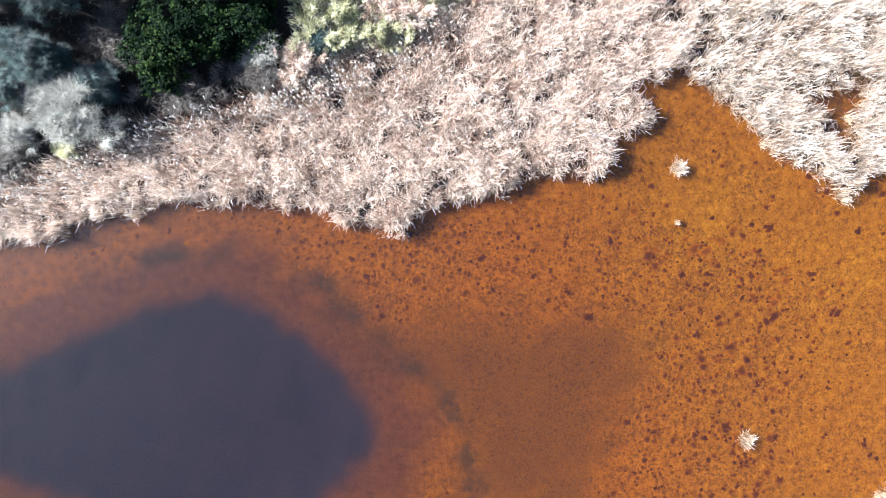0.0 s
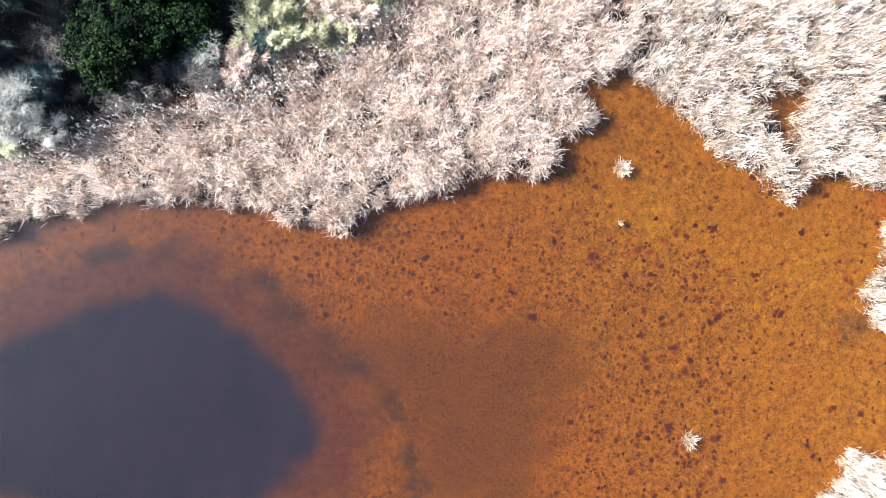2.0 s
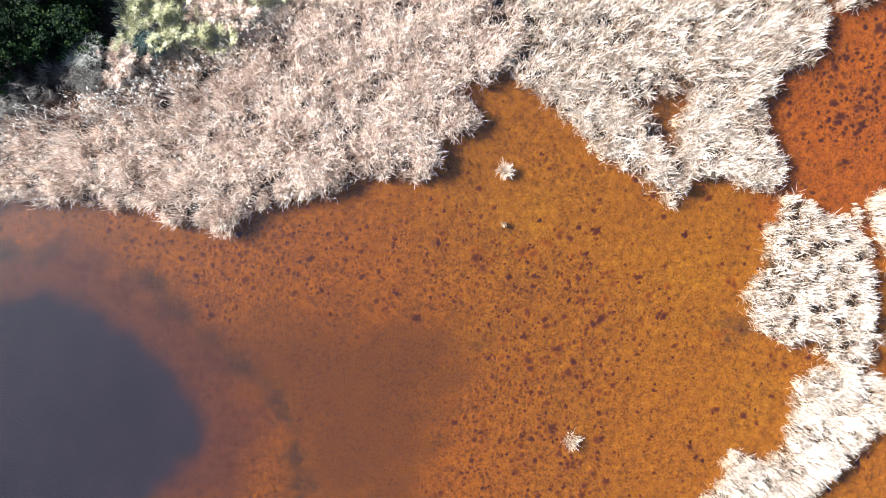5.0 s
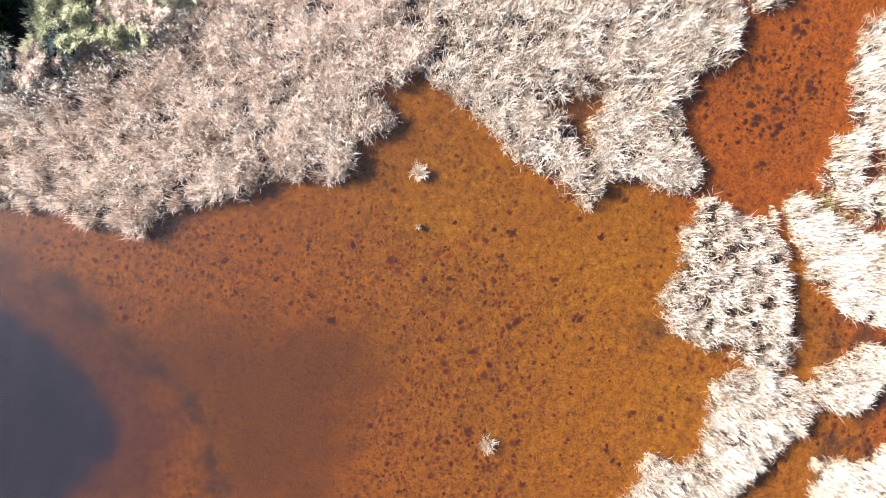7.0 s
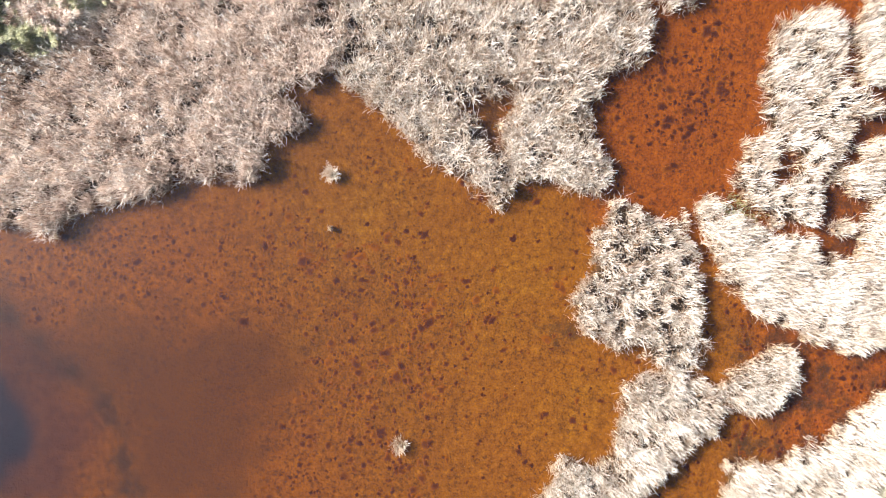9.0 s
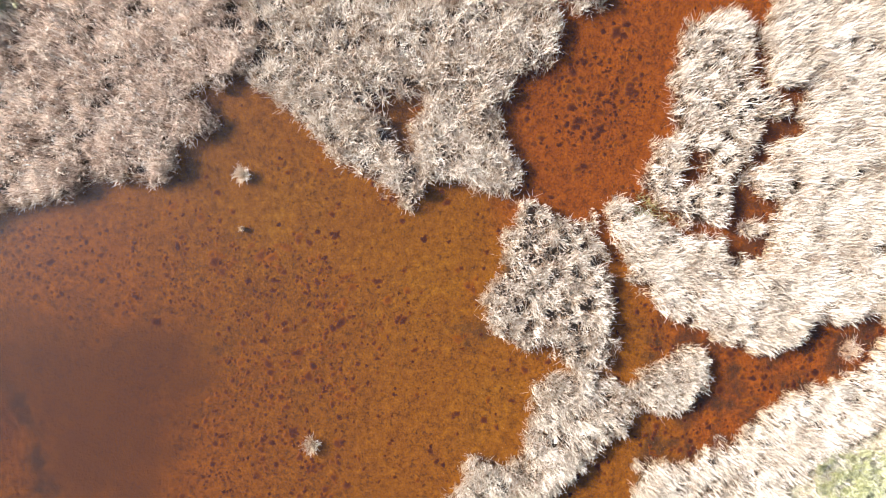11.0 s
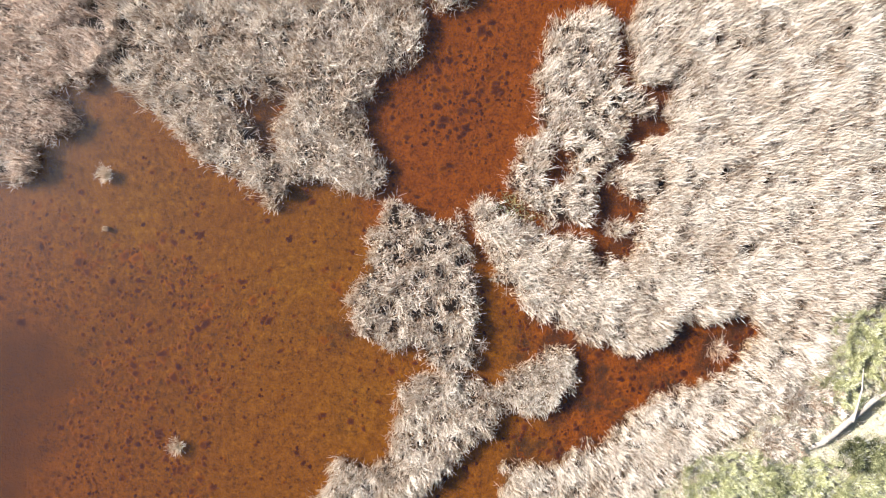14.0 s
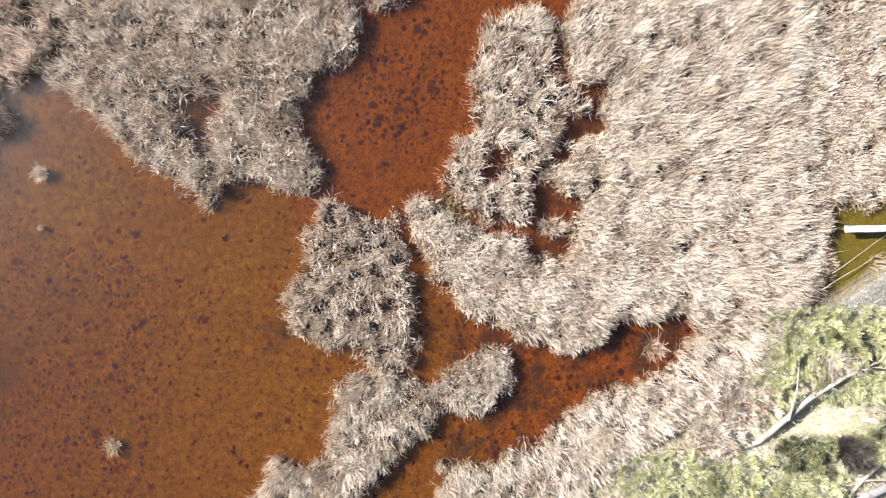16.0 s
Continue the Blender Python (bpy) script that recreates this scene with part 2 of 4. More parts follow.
EAST_INNER = [
    (40.9, -4.3), (40.2, -3.8), (39.7, -3.2), (38.8, -2.5), (38.4, -2.0), (38.2, -0.9), (37.7, 0.1), (37.1, 0.8), (36.8, 1.5), (36.9, 2.3),
    (37.7, 2.7), (38.2, 2.5), (38.4, 2.2), (38.8, 1.8), (39.9, 1.5), (40.4, 1.1), (41.7, 0.7), (42.7, 0.7), (43.4, 0.6), (43.7, 0.1),
    (43.9, -0.5), (44.4, -1.2), (44.8, -0.8), (45.6, -1.1), (46.3, -0.9), (46.9, -0.4), (46.8, 0.4), (46.8, 1.2), (47.1, 2.0), (47.3, 3.0),
    (46.4, 3.3), (45.7, 3.6), (45.0, 3.8), (44.9, 4.2), (45.6, 4.5), (46.3, 4.8), (46.7, 5.3), (46.6, 6.0), (47.8, 6.4), (48.7, 6.2), (48.7, 7.1),
    (48.4, 8.0), (48.5, 9.0), (48.9, 10.0), (49.6, 10.6), (48.6, 10.3), (48.2, 9.7), (46.9, 9.8), (46.4, 10.3), (46.2, 11.3), (46.3, 12.3),
    (46.1, 13.0), (46.7, 13.5)
]
BED_C = EAST_OUTER + EAST_INNER
BED_G = [
    (54.5, -4.7), (54.2, -5.4), (54.0, -6.0), (52.8, -7.3), (51.5, -8.0), (50.4, -8.5), (48.4, -9.2), (47.4, -9.6), (45.9, -11.0), (45.0, -12.0),
    (43.3, -12.6), (42.0, -13.6), (40.6, -13.4), (38.9, -13.8), (38.7, -15.4), (38.3, -18.1), (45.1, -18.1), (46.5, -16.0), (48.5, -14.2), (50.8,
    -12.5), (53.2, -11.2), (55.2, -9.5), (57.2, -7.3), (58.9, -5.4), (59.8, -4.2), (57.5, -4.5)
]
ISLAND_D = [
    (31.4, 2.3), (32.1, 2.7), (33.0, 2.3), (33.8, 1.5), (34.5, 1.3), (35.9, 1.6), (36.4, 1.3), (35.7, 0.6), (36.1, -0.2), (36.6, -0.9), (37.1, -2.3),
    (37.0, -3.7), (37.3, -4.9), (36.8, -5.6), (37.4, -6.2), (37.1, -7.1), (36.7, -8.1), (35.7, -8.0), (34.3, -7.5), (33.8, -7.0), (33.5, -6.2), (32.2,
    -6.5), (31.2, -6.0), (29.8, -5.5), (29.4, -4.6), (29.4, -3.4), (29.8, -2.5), (30.4, -1.8), (30.6, -0.3), (30.5, 0.4), (31.1, 0.9)
]
ISLAND_E = [
    (33.3, -8.0), (35.0, -7.8), (36.7, -8.2), (37.9, -9.0), (38.6, -10.4), (37.9, -11.6), (36.4, -12.3), (35.9, -13.5), (35.0, -14.4), (34.0, -15.1),
    (33.3, -16.2), (31.6, -18.3), (27.1, -18.4), (26.9, -15.9), (28.0, -15.2), (28.3, -13.6), (29.5, -13.4), (30.4, -13.8), (31.6, -13.4), (31.9,
    -12.0), (32.4, -10.6), (32.3, -8.9)
]
ISLAND_F = [
    (38.4, -8.5), (39.4, -7.6), (40.8, -6.9), (41.8, -6.2), (42.7, -6.4), (43.1, -7.4), (43.0, -8.4), (42.2, -9.1), (41.9, -10.0), (40.2, -10.4),
    (38.8, -9.9), (38.2, -9.2)
]
BED_H = [
    (32.8, 18.3), (33.5, 15.3), (34.2, 14.6), (34.9, 14.2), (35.6, 14.0), (36.0, 14.7), (36.6, 15.3), (37.7, 18.3)
]
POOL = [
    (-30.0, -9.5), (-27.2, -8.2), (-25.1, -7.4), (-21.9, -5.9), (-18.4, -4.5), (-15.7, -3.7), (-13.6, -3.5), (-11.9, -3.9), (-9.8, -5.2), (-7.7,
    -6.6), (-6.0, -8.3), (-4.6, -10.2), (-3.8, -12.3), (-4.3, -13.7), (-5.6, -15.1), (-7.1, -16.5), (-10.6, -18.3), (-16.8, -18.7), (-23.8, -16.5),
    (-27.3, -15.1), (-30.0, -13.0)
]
HOLE_C1 = [
    (41.1, 6.6), (41.8, 5.8), (42.6, 5.5), (42.8, 4.9), (42.4, 4.2), (41.8, 3.6), (41.3, 4.0), (41.6, 4.9), (41.3, 5.7)
]
SILT = [
    (-3.9, -6.9), (0.3, -5.1), (4.5, -5.4), (8.7, -5.0), (12.3, -6.1), (12.5, -8.2), (10.9, -10.7), (9.9, -13.5), (8.8, -17.1), (0.4, -17.1),
    (1.8, -12.9), (0.3, -9.7)
]
WEED_LINE = [
    (-8.8, -2.0), (-6.0, -4.1), (-3.9, -6.5), (-1.8, -8.3), (0.3, -9.7), (1.4, -12.2), (1.8, -15.7)
]
SPOTTED = [
    (-7, 0.5), (2, 1.5), (12, 1), (20, -1), (24, -4), (22, -10), (20, -17), (10, -17), (10.5, -12), (13, -8), (12.6, -5.8), (8, -4.6), (0, -4.6),
    (-4, -5.5)
]
LAND_NW = [
    (-57.2, 1.9), (-28.6, 2.4), (-25.2, 3.4), (-22.8, 4.5), (-19.4, 6.3), (-15.3, 7.8), (-10.9, 8.4), (-8.2, 9.2), (-5.5, 10.0), (-2.8, 10.9), (0.3,
    12.9), (2.3, 15.4), (4.0, 19.4), (3.9, 43.8), (-55.9, 43.7)
]
LAND_SE = [
    (38.3, -23.0), (45.1, -18.1), (46.5, -16.1), (48.5, -14.4), (50.8, -12.6), (53.2, -11.4), (55.2, -9.7), (57.2, -7.4), (58.9, -5.6), (59.8, -4.4),
    (62.2, -3.3), (63.5, -2.6), (65.2, -1.3), (67.1, -0.1), (71.5, 0.3), (99.7, 0.5), (101.4, -36.1), (38.4, -37.1)
]
POND_NE = [
    (62.0, 2.6), (64.1, 2.6), (65.3, 2.9), (68.1, 2.6), (68.5, 0.3), (66.5, -0.4), (65.2, -1.3), (63.5, -2.6), (62.0, -3.2), (61.2, -2.8), (61.6,
    -0.4)
]


def edge(points, x, y):
    """Distance to the outline (inside positive) and the unit way from each place to its nearest outline point."""
    pts = np.array(points, float)
    best = np.full(x.shape, 1e18)
    vx, vy = np.zeros_like(x), np.zeros_like(x)
    inside = np.zeros(x.shape, bool)
    for (ax, ay), (bx, by) in zip(pts, np.roll(pts, -1, axis=0)):
        ex, ey = bx - ax, by - ay
        k = np.clip(((x - ax) * ex + (y - ay) * ey) / (ex * ex + ey * ey + 1e-12), 0, 1)
        dx, dy = ax + k * ex - x, ay + k * ey - y
        d = dx * dx + dy * dy
        near = d < best
        best = np.where(near, d, best)
        vx, vy = np.where(near, dx, vx), np.where(near, dy, vy)
        cross = ((ay > y) != (by > y)) & (x < ex * (y - ay) / (ey + 1e-12) + ax)
        inside ^= cross
    dist = np.sqrt(best)
    return np.where(inside, dist, -dist), vx / (dist + 1e-9), vy / (dist + 1e-9)


def step(a, b, v):
    k = np.clip((v - a) / (b - a), 0, 1)
    return k * k * (3 - 2 * k)


def waves(x, y, size, seed):
    """Smooth noise of about -1 to 1 with bumps of that size."""
    rng = np.random.default_rng(seed)
    total = np.zeros_like(x)
    for _ in range(14):
        a, ph = rng.uniform(0, 2 * math.pi, 2)
        k = 2 * math.pi / size * rng.uniform(0.5, 1.4)
        total += np.sin(k * (x * math.cos(a) + y * math.sin(a)) + ph)
    return total / 3.7


REEDS = [BED_A, SHORE_B, BED_C1, BED_C, BED_G, ISLAND_D, ISLAND_E, ISLAND_F, BED_H]


def bed_masks(x, y):
    """Height of the ground and the masks of its covers."""
    wob_x, wob_y = x + 0.5 * waves(x, y, 2.5, 3), y + 0.5 * waves(x, y, 2.5, 4)
    reed = np.full(x.shape, -99.0)
    for outline in REEDS:
        reed = np.maximum(reed, edge(outline, x, y)[0])
    reed = np.minimum(reed, -np.maximum(edge(HOLE_B, x, y)[0], edge(HOLE_C1, x, y)[0]))
    nw, se = edge(LAND_NW, x, y)[0], edge(LAND_SE, x, y)[0]
    pond = edge(POND_NE, x, y)[0]
    pool_d = edge(POOL, x + 0.3 * (wob_x - x), y + 0.3 * (wob_y - y))[0]
    out = np.maximum(np.maximum(-30 - x, x - 69), np.maximum(-19 - y, y - 17))
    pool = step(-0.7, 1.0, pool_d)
    z = -0.375 + 0.03 * waves(x, y, 1.6, 5) - 0.55 * step(-0.8, 3.5, pool_d)
    mat = step(-0.15, 0.5, reed)
    near_bank = np.maximum(step(-1.1, -0.5, nw), step(-1.1, -0.5, se) * step(-0.3, -0.9, pond)) * step(1.5, 0.8, np.minimum(-reed, 5))
    mat = np.maximum(mat, near_bank)
    z = z + (0.30 + 0.03 * waves(x, y, 0.9, 6)) * mat
    land = np.maximum(step(-0.1, 0.5, nw), step(-0.1, 0.7, se)) * (1 - step(-0.2, 0.2, pond))
    z = z * (1 - land) + land * (0.18 + 0.10 * waves(x, y, 4.0, 7) + 0.12 * step(0, 8, np.maximum(nw, se)))
    z = np.where(pond > 0, np.minimum(z, -0.30 * step(0, 0.8, pond)), z)
    z = z + step(0.5, 6, out) * (1.2 + 0.25 * waves(x, y, 30, 8))
    land = np.maximum(land, step(0.5, 2.5, out))
    soft_edge = 0.5 * waves(x, y, 2.5, 9)
    silt = 0.74 * step(-2.6, 2.2, edge(SILT, x, y)[0] + 1.2 * soft_edge)
    # round the pool, and weaker westward where the painted-in sky reflection grows
    ring = np.maximum(0.9 * step(6.0, 1.5, -pool_d + 1.2 * soft_edge) * step(4.0, 0.0, x), 0.38 * step(-4, -15, x + soft_edge))
    red = np.maximum(step(28.5, 31.5, x) * step(0, 4, y + 0.2 * x - 5.0), step(37, 41, x + 0.25 * y))
    warm = 0.55 * step(15, 3, x + 0.4 * y)
    spots = 0.16 + 0.5 * step(-1.5, 1.5, edge(SPOTTED, x, y)[0]) + 0.2 * waves(x, y, 6, 10) + 0.40 * np.clip(red, 0, 1) + 0.1 * silt
    dark_bed = np.exp(-((x - 28.7) / 1.3) ** 2 - ((y + 5.6) / 0.8) ** 2)
    for (ax, ay), (bx, by) in (*zip(WEED_LINE, WEED_LINE[1:]), ((-20.0, -1.6), (-14.0, -1.2))):
        dark_bed = np.maximum(dark_bed, 0.95 * step(1.25, -0.3, -edge([(ax, ay), (bx, by)], x, y)[0] + 0.9 * soft_edge))
    dark_bed = np.maximum(dark_bed, 0.95 * step(38, 40, x) * step(-3.5, -5.0, y) * step(-0.9, 0.5, waves(x, y, 2.4, 12)))
    # the hole and the inner pools have a darker bed too
    dark_bed = np.maximum(dark_bed, 0.8 * step(-0.5, 0.3, edge(HOLE_B, x, y)[0]))
    dark_bed = np.maximum(dark_bed, 0.7 * step(44.0, 45.0, x) * step(49.5, 48.5, x) * step(-2.0, -1.0, y) * step(10.0, 9.0, y))
    gold = np.zeros_like(x)
    for ax, ay, bx, by in ((26.0, -2.5, 5.5, 5.5), (17.0, 1.0, 5.0, 3.5), (13.0, -6.4, 1.2, 1.6), (30.0, -10.5, 3.0, 4.0)):
        gold = np.maximum(gold, np.exp(-((x - ax) / bx) ** 2 - ((y - ay) / by) ** 2))
    masks = dict(gold=gold, dark_bed=dark_bed, pool=pool, mat=mat * (1 - land), land=land, silt=silt, ring=np.clip(ring, 0, 1), red=np.clip(np.maximum(red, warm), 0, 1),
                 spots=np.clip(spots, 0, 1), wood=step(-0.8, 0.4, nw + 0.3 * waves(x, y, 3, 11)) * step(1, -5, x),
                 olive=step(-0.15, 0.1, pond), mud=step(1.3, 0.7, np.hypot((x - 63.9) / 3.8, (y + 2.7) / 2.3) + 0.15 * waves(x, y, 1.2, 13)) * step(0.3, 0.0, pond))
    return z, masks


def joined(name, verts, faces_flat, counts, material, tone=None):
    """One mesh object out of arrays."""
    me = bpy.data.meshes.new(name)
    me.vertices.add(len(verts))
    me.vertices.foreach_set("co", np.ascontiguousarray(verts, dtype=np.float32).ravel())
    me.loops.add(len(faces_flat))
    me.loops.foreach_set("vertex_index", np.ascontiguousarray(faces_flat, dtype=np.int32))
    me.polygons.add(len(counts))
    starts = np.concatenate([[0], np.cumsum(counts)[:-1]]).astype(np.int32)
    me.polygons.foreach_set("loop_start", starts)
    me.update(calc_edges=True)
    if tone is not None:
        a = me.attributes.new("tone", "FLOAT", "POINT")
        a.data.foreach_set("value", np.ascontiguousarray(tone, dtype=np.float32))
    me.materials.append(material)
    return new(name, me)


# ---- ground: one sheet to the horizon, and the water on it ----
def spread(lo, hi, size):
    core = list(np.arange(lo, hi + size / 2, size))
    ring = [3, 8, 18, 40, 90, 200, 450, 1000, 2200]
    return np.array([lo - r for r in reversed(ring)] + core + [core[-1] + r for r in ring])


def make_ground_sheet():
    xs, ys = spread(-34, 74, 0.35), spread(-24, 22, 0.35)
    gx, gy = (g.ravel() for g in np.meshgrid(xs, ys))
    z, masks = bed_masks(gx, gy)
    nx, ny = len(xs), len(ys)
    i = (np.arange(ny - 1)[:, None] * nx + np.arange(nx - 1)[None, :]).ravel()
    quads = np.stack([i, i + 1, i + 1 + nx, i + nx], 1)
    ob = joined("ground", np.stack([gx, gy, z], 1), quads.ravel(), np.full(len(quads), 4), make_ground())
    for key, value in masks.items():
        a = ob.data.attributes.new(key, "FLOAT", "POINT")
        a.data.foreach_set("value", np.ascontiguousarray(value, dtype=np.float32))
    ob.data.polygons.foreach_set("use_smooth", np.ones(len(quads), bool))
    return tagged(ob, "orange weed bed of a shallow marsh with a deep pool's dimness painted in, and grassy banks", "ground", kind="structure")


make_ground_sheet()
water = joined("water", np.array([(-36, -26, 0), (76, -26, 0), (76, 24, 0), (-36, 24, 0)], float), [0, 1, 2, 3], [4], make_water())
tagged(water, "still clear tea-brown marsh water over an orange bed", "water", kind="structure")


# ---- reeds and sedges ----
def sprigs(base, az, height, reach, width, droop, tone):
    """Short blades of three triangles each."""
    n = len(az)
    dx, dy = np.cos(az), np.sin(az)
    verts = np.empty((n, 5, 3))
    for row, (s, w) in enumerate(((0.0, 0.8), (0.55, 1.0), (1.0, 0.0))):
        cx, cy = base[:, 0] + dx * reach * s ** 1.3, base[:, 1] + dy * reach * s ** 1.3
        cz = base[:, 2] + height * (s - droop * s ** 3)
        for side in ((0, 1) if row < 2 else (0,)):
            k = (side - 0.5) * width * w
            verts[:, row * 2 + side] = np.stack([cx - dy * k, cy + dx * k, cz], 1)
    o = (np.arange(n) * 5)[:, None]
    faces = np.concatenate([o + f for f in ([0, 1, 3, 2], [2, 3, 4])], axis=1)
    return verts.reshape(-1, 3), faces.ravel(), np.tile([4, 3], n), np.repeat(tone, 5)


def blades(base, az, height, reach, width, droop, tone):
    """Curved tapering blades: arrays of verts, faces and tones. Five triangles each."""
    n = len(az)
    dx, dy = np.cos(az), np.sin(az)
    verts = np.empty((n, 7, 3))
    for row, (s, w) in enumerate(((0.0, 0.7), (0.4, 1.0), (0.75, 0.75), (1.0, 0.0))):
        cx, cy = base[:, 0] + dx * reach * s ** 1.7, base[:, 1] + dy * reach * s ** 1.7
        cz = base[:, 2] + height * (s - droop * s ** 3)
        if row < 3:
            for side in (0, 1):
                k = (side - 0.5) * width * w
                verts[:, row * 2 + side] = np.stack([cx - dy * k, cy + dx * k, cz], 1)
        else:
            verts[:, 6] = np.stack([cx, cy, cz], 1)
    o = (np.arange(n) * 7)[:, None]
    faces = np.concatenate([o + f for f in ([0, 1, 3, 2], [2, 3, 5, 4], [4, 5, 6])], axis=1)
    counts = np.tile([4, 4, 3], n)
    return verts.reshape(-1, 3), faces.ravel(), counts, np.repeat(tone, 7)


def gather(*sets):
    """Several sets of arrays in one."""
    verts, faces, counts, tones, first = [], [], [], [], 0
    for v, f, c, t in sets:
        verts.append(v), faces.append(np.asarray(f) + first), counts.append(c), tones.append(t)
        first += len(v)
    return np.concatenate(verts), np.concatenate(faces), np.concatenate(counts), np.concatenate(tones)


def spindles(at, way, length, girth, tone):
    """Plumes: six-sided points, eight triangles each."""
    n = len(at)
    way = way / np.linalg.norm(way, axis=1)[:, None]
    a = np.cross(way, np.array([0.3, 0.5, 0.81]))
    a /= np.linalg.norm(a, axis=1)[:, None]
    b = np.cross(way, a)
    half, g = length[:, None] / 2, girth[:, None] / 2
    verts = np.stack([at - way * half, at + a * g, at + b * g, at - a * g, at - b * g, at + way * half * 1.3], 1)
    o = (np.arange(n) * 6)[:, None]
    tri = [[0, 2, 1], [0, 3, 2], [0, 4, 3], [0, 1, 4], [5, 1, 2], [5, 2, 3], [5, 3, 4], [5, 4, 1]]
    faces = np.concatenate([o + f for f in tri], axis=1)
    return verts.reshape(-1, 3), faces.ravel(), np.full(n * 8, 3), np.repeat(tone, 6)


def ground_z(x, y):
    return bed_masks(x, y)[0]


CLUMP = 0.72


def trail(a, b, half):
    """The outline of a narrow gap between two places."""
    dx, dy = b[0] - a[0], b[1] - a[1]
    k = half / math.hypot(dx, dy)
    return [(a[0] - dy * k, a[1] + dx * k), (b[0] - dy * k, b[1] + dx * k), (b[0] + dy * k, b[1] - dx * k), (a[0] + dy * k, a[1] - dx * k)]


def reed_bed(name, outline, label, density, tall, seed, material=STRAW, holes=(), gaps=0.0, tuft=0.46, lean=(0.0, 0.0),
             plumes=0.0, wide=0.024, grow=0.05, spread_out=0.26, toss=0.24, scatter=0.22, brown=0.14, pale=0.76, clump=0.6, long=1.0, low_east=None, per=12, gap_filler=0.25):
    """A bed of dead sedge or reed: tufts of curved blades inside an outline, leaning out over the water at its rim."""
    rng = np.random.default_rng(seed)
    pts = np.array(outline)
    lo, hi = pts.min(0) - 0.5, pts.max(0) + 0.5
    # tuft centres
    n = int((hi[0] - lo[0]) * (hi[1] - lo[1]) * density / per)
    cx, cy = rng.uniform(lo[0], hi[0], n), rng.uniform(lo[1], hi[1], n)
    wx, wy = cx + 0.2 * waves(cx, cy, 1.1, seed + 1) + 0.1 * rng.standard_normal(n), cy + 0.2 * waves(cx, cy, 1.1, seed + 2) + 0.1 * rng.standard_normal(n)
    d, ox, oy = edge(outline, wx, wy)
    keep = d > -grow
    for hole in holes:
        keep &= edge(hole, wx, wy)[0] < 0.0
    # nearest clump centre on a jittered grid
    gx, gy = np.floor(cx / CLUMP), np.floor(cy / CLUMP)
    far, mx, my = np.full(n, 1e9), np.zeros(n), np.zeros(n)
    for i in (-1, 0, 1):
        for j in (-1, 0, 1):
            hx, hy = gx + i, gy + j
            px = (hx + 0.5 + 0.42 * np.sin(hx * 127.1 + hy * 311.7)) * CLUMP
            py = (hy + 0.5 + 0.42 * np.sin(hx * 269.5 + hy * 183.3)) * CLUMP
            q = np.hypot(cx - px, cy - py)
            near = q < far
            far, mx, my = np.where(near, q, far), np.where(near, px, mx), np.where(near, py, my)
    keep &= rng.random(n) > clump * step(0.30 * CLUMP, 0.52 * CLUMP, far)
    thin = 0.5 * waves(cx, cy, 2.2, seed + 3) + 0.9 * waves(cx, cy, 0.75, seed + 4)
    keep &= rng.random(n) > min(1.0, gaps * 1.4) * step(0.55 - 0.38 * (gaps > 0.7), 0.85 - 0.38 * (gaps > 0.7), thin)
    cx, cy, d, ox, oy, thin, far, mx, my = (v[keep] for v in (cx, cy, d, ox, oy, thin, far, mx, my))
    n = len(cx)
    h_tuft = tall * (0.80 + 0.14 * waves(cx, cy, 1.6, seed + 5) + 0.16 * rng.standard_normal(n)) * (0.92 + 0.08 * step(-0.2, 1.0, d))
    h_tuft *= 1.08 - 0.4 * clump * step(0.1, 0.6, far / CLUMP)
    h_tuft *= 1 - 0.35 * gaps * step(0.1, 1.0, thin)
    if low_east:
        h_tuft *= 1 - 0.5 * step(low_east - 2.5, low_east, cx)
    rim = step(0.9, -0.1, d)
    back = step(2.4, 0.2, -edge(LAND_NW, cx, cy)[0]) * step(2, -4, cx)
    h_tuft *= 1 - 0.22 * back
    lx = lean[0] + 0.08 * waves(cx, cy, 3.0, seed + 6) + rim * ox * 0.07 + toss * rng.standard_normal(n) + 0.45 * clump * (cx - mx) / CLUMP
    ly = lean[1] + 0.08 * waves(cx, cy, 3.0, seed + 7) + rim * oy * 0.07 + toss * rng.standard_normal(n) + 0.45 * clump * (cy - my) / CLUMP
    k = np.repeat(np.arange(n), per)
    m = len(k)
    r = tuft * 0.5 * np.sqrt(rng.random(m))
    a = rng.uniform(0, 2 * math.pi, m)
    bx, by = cx[k] + r * np.cos(a), cy[k] + r * np.sin(a)
    gz = ground_z(cx, cy)[k] - 0.03
    h = np.clip(h_tuft[k] * rng.uniform(0.62, 1.15, m), 0.25, None)
    outx = np.cos(a) * spread_out * (r / tuft * 2) + lx[k] * h + scatter * rng.standard_normal(m)
    outy = np.sin(a) * spread_out * (r / tuft * 2) + ly[k] * h + scatter * rng.standard_normal(m)
    reach = np.hypot(outx, outy) * (0.36 + 0.36 * h) * long * (1 - 0.35 * rim[k])
    # brown blades are dead leaves, and also stand in for dark gaps
    tone = np.clip(np.where(rng.random(m) < brown, 0.12, pale) + 0.12 * rng.standard_normal(m) + 0.12 * rng.standard_normal(n)[k] + 0.12 * waves(bx, by, 3.0, seed + 8) - 0.24 * back[k] * step(-24, -20, bx) + 0.16 * step(-13, -19, bx) * (1 - back[k]), 0, 1)
    droop = np.clip(0.10 + 0.25 * reach, 0, 0.5) * rng.uniform(0.6, 1.4, m)
    sets = sprigs(np.stack([bx, by, gz], 1), np.arctan2(outy, outx), h, reach, wide * rng.uniform(0.7, 1.3, m), droop, tone)
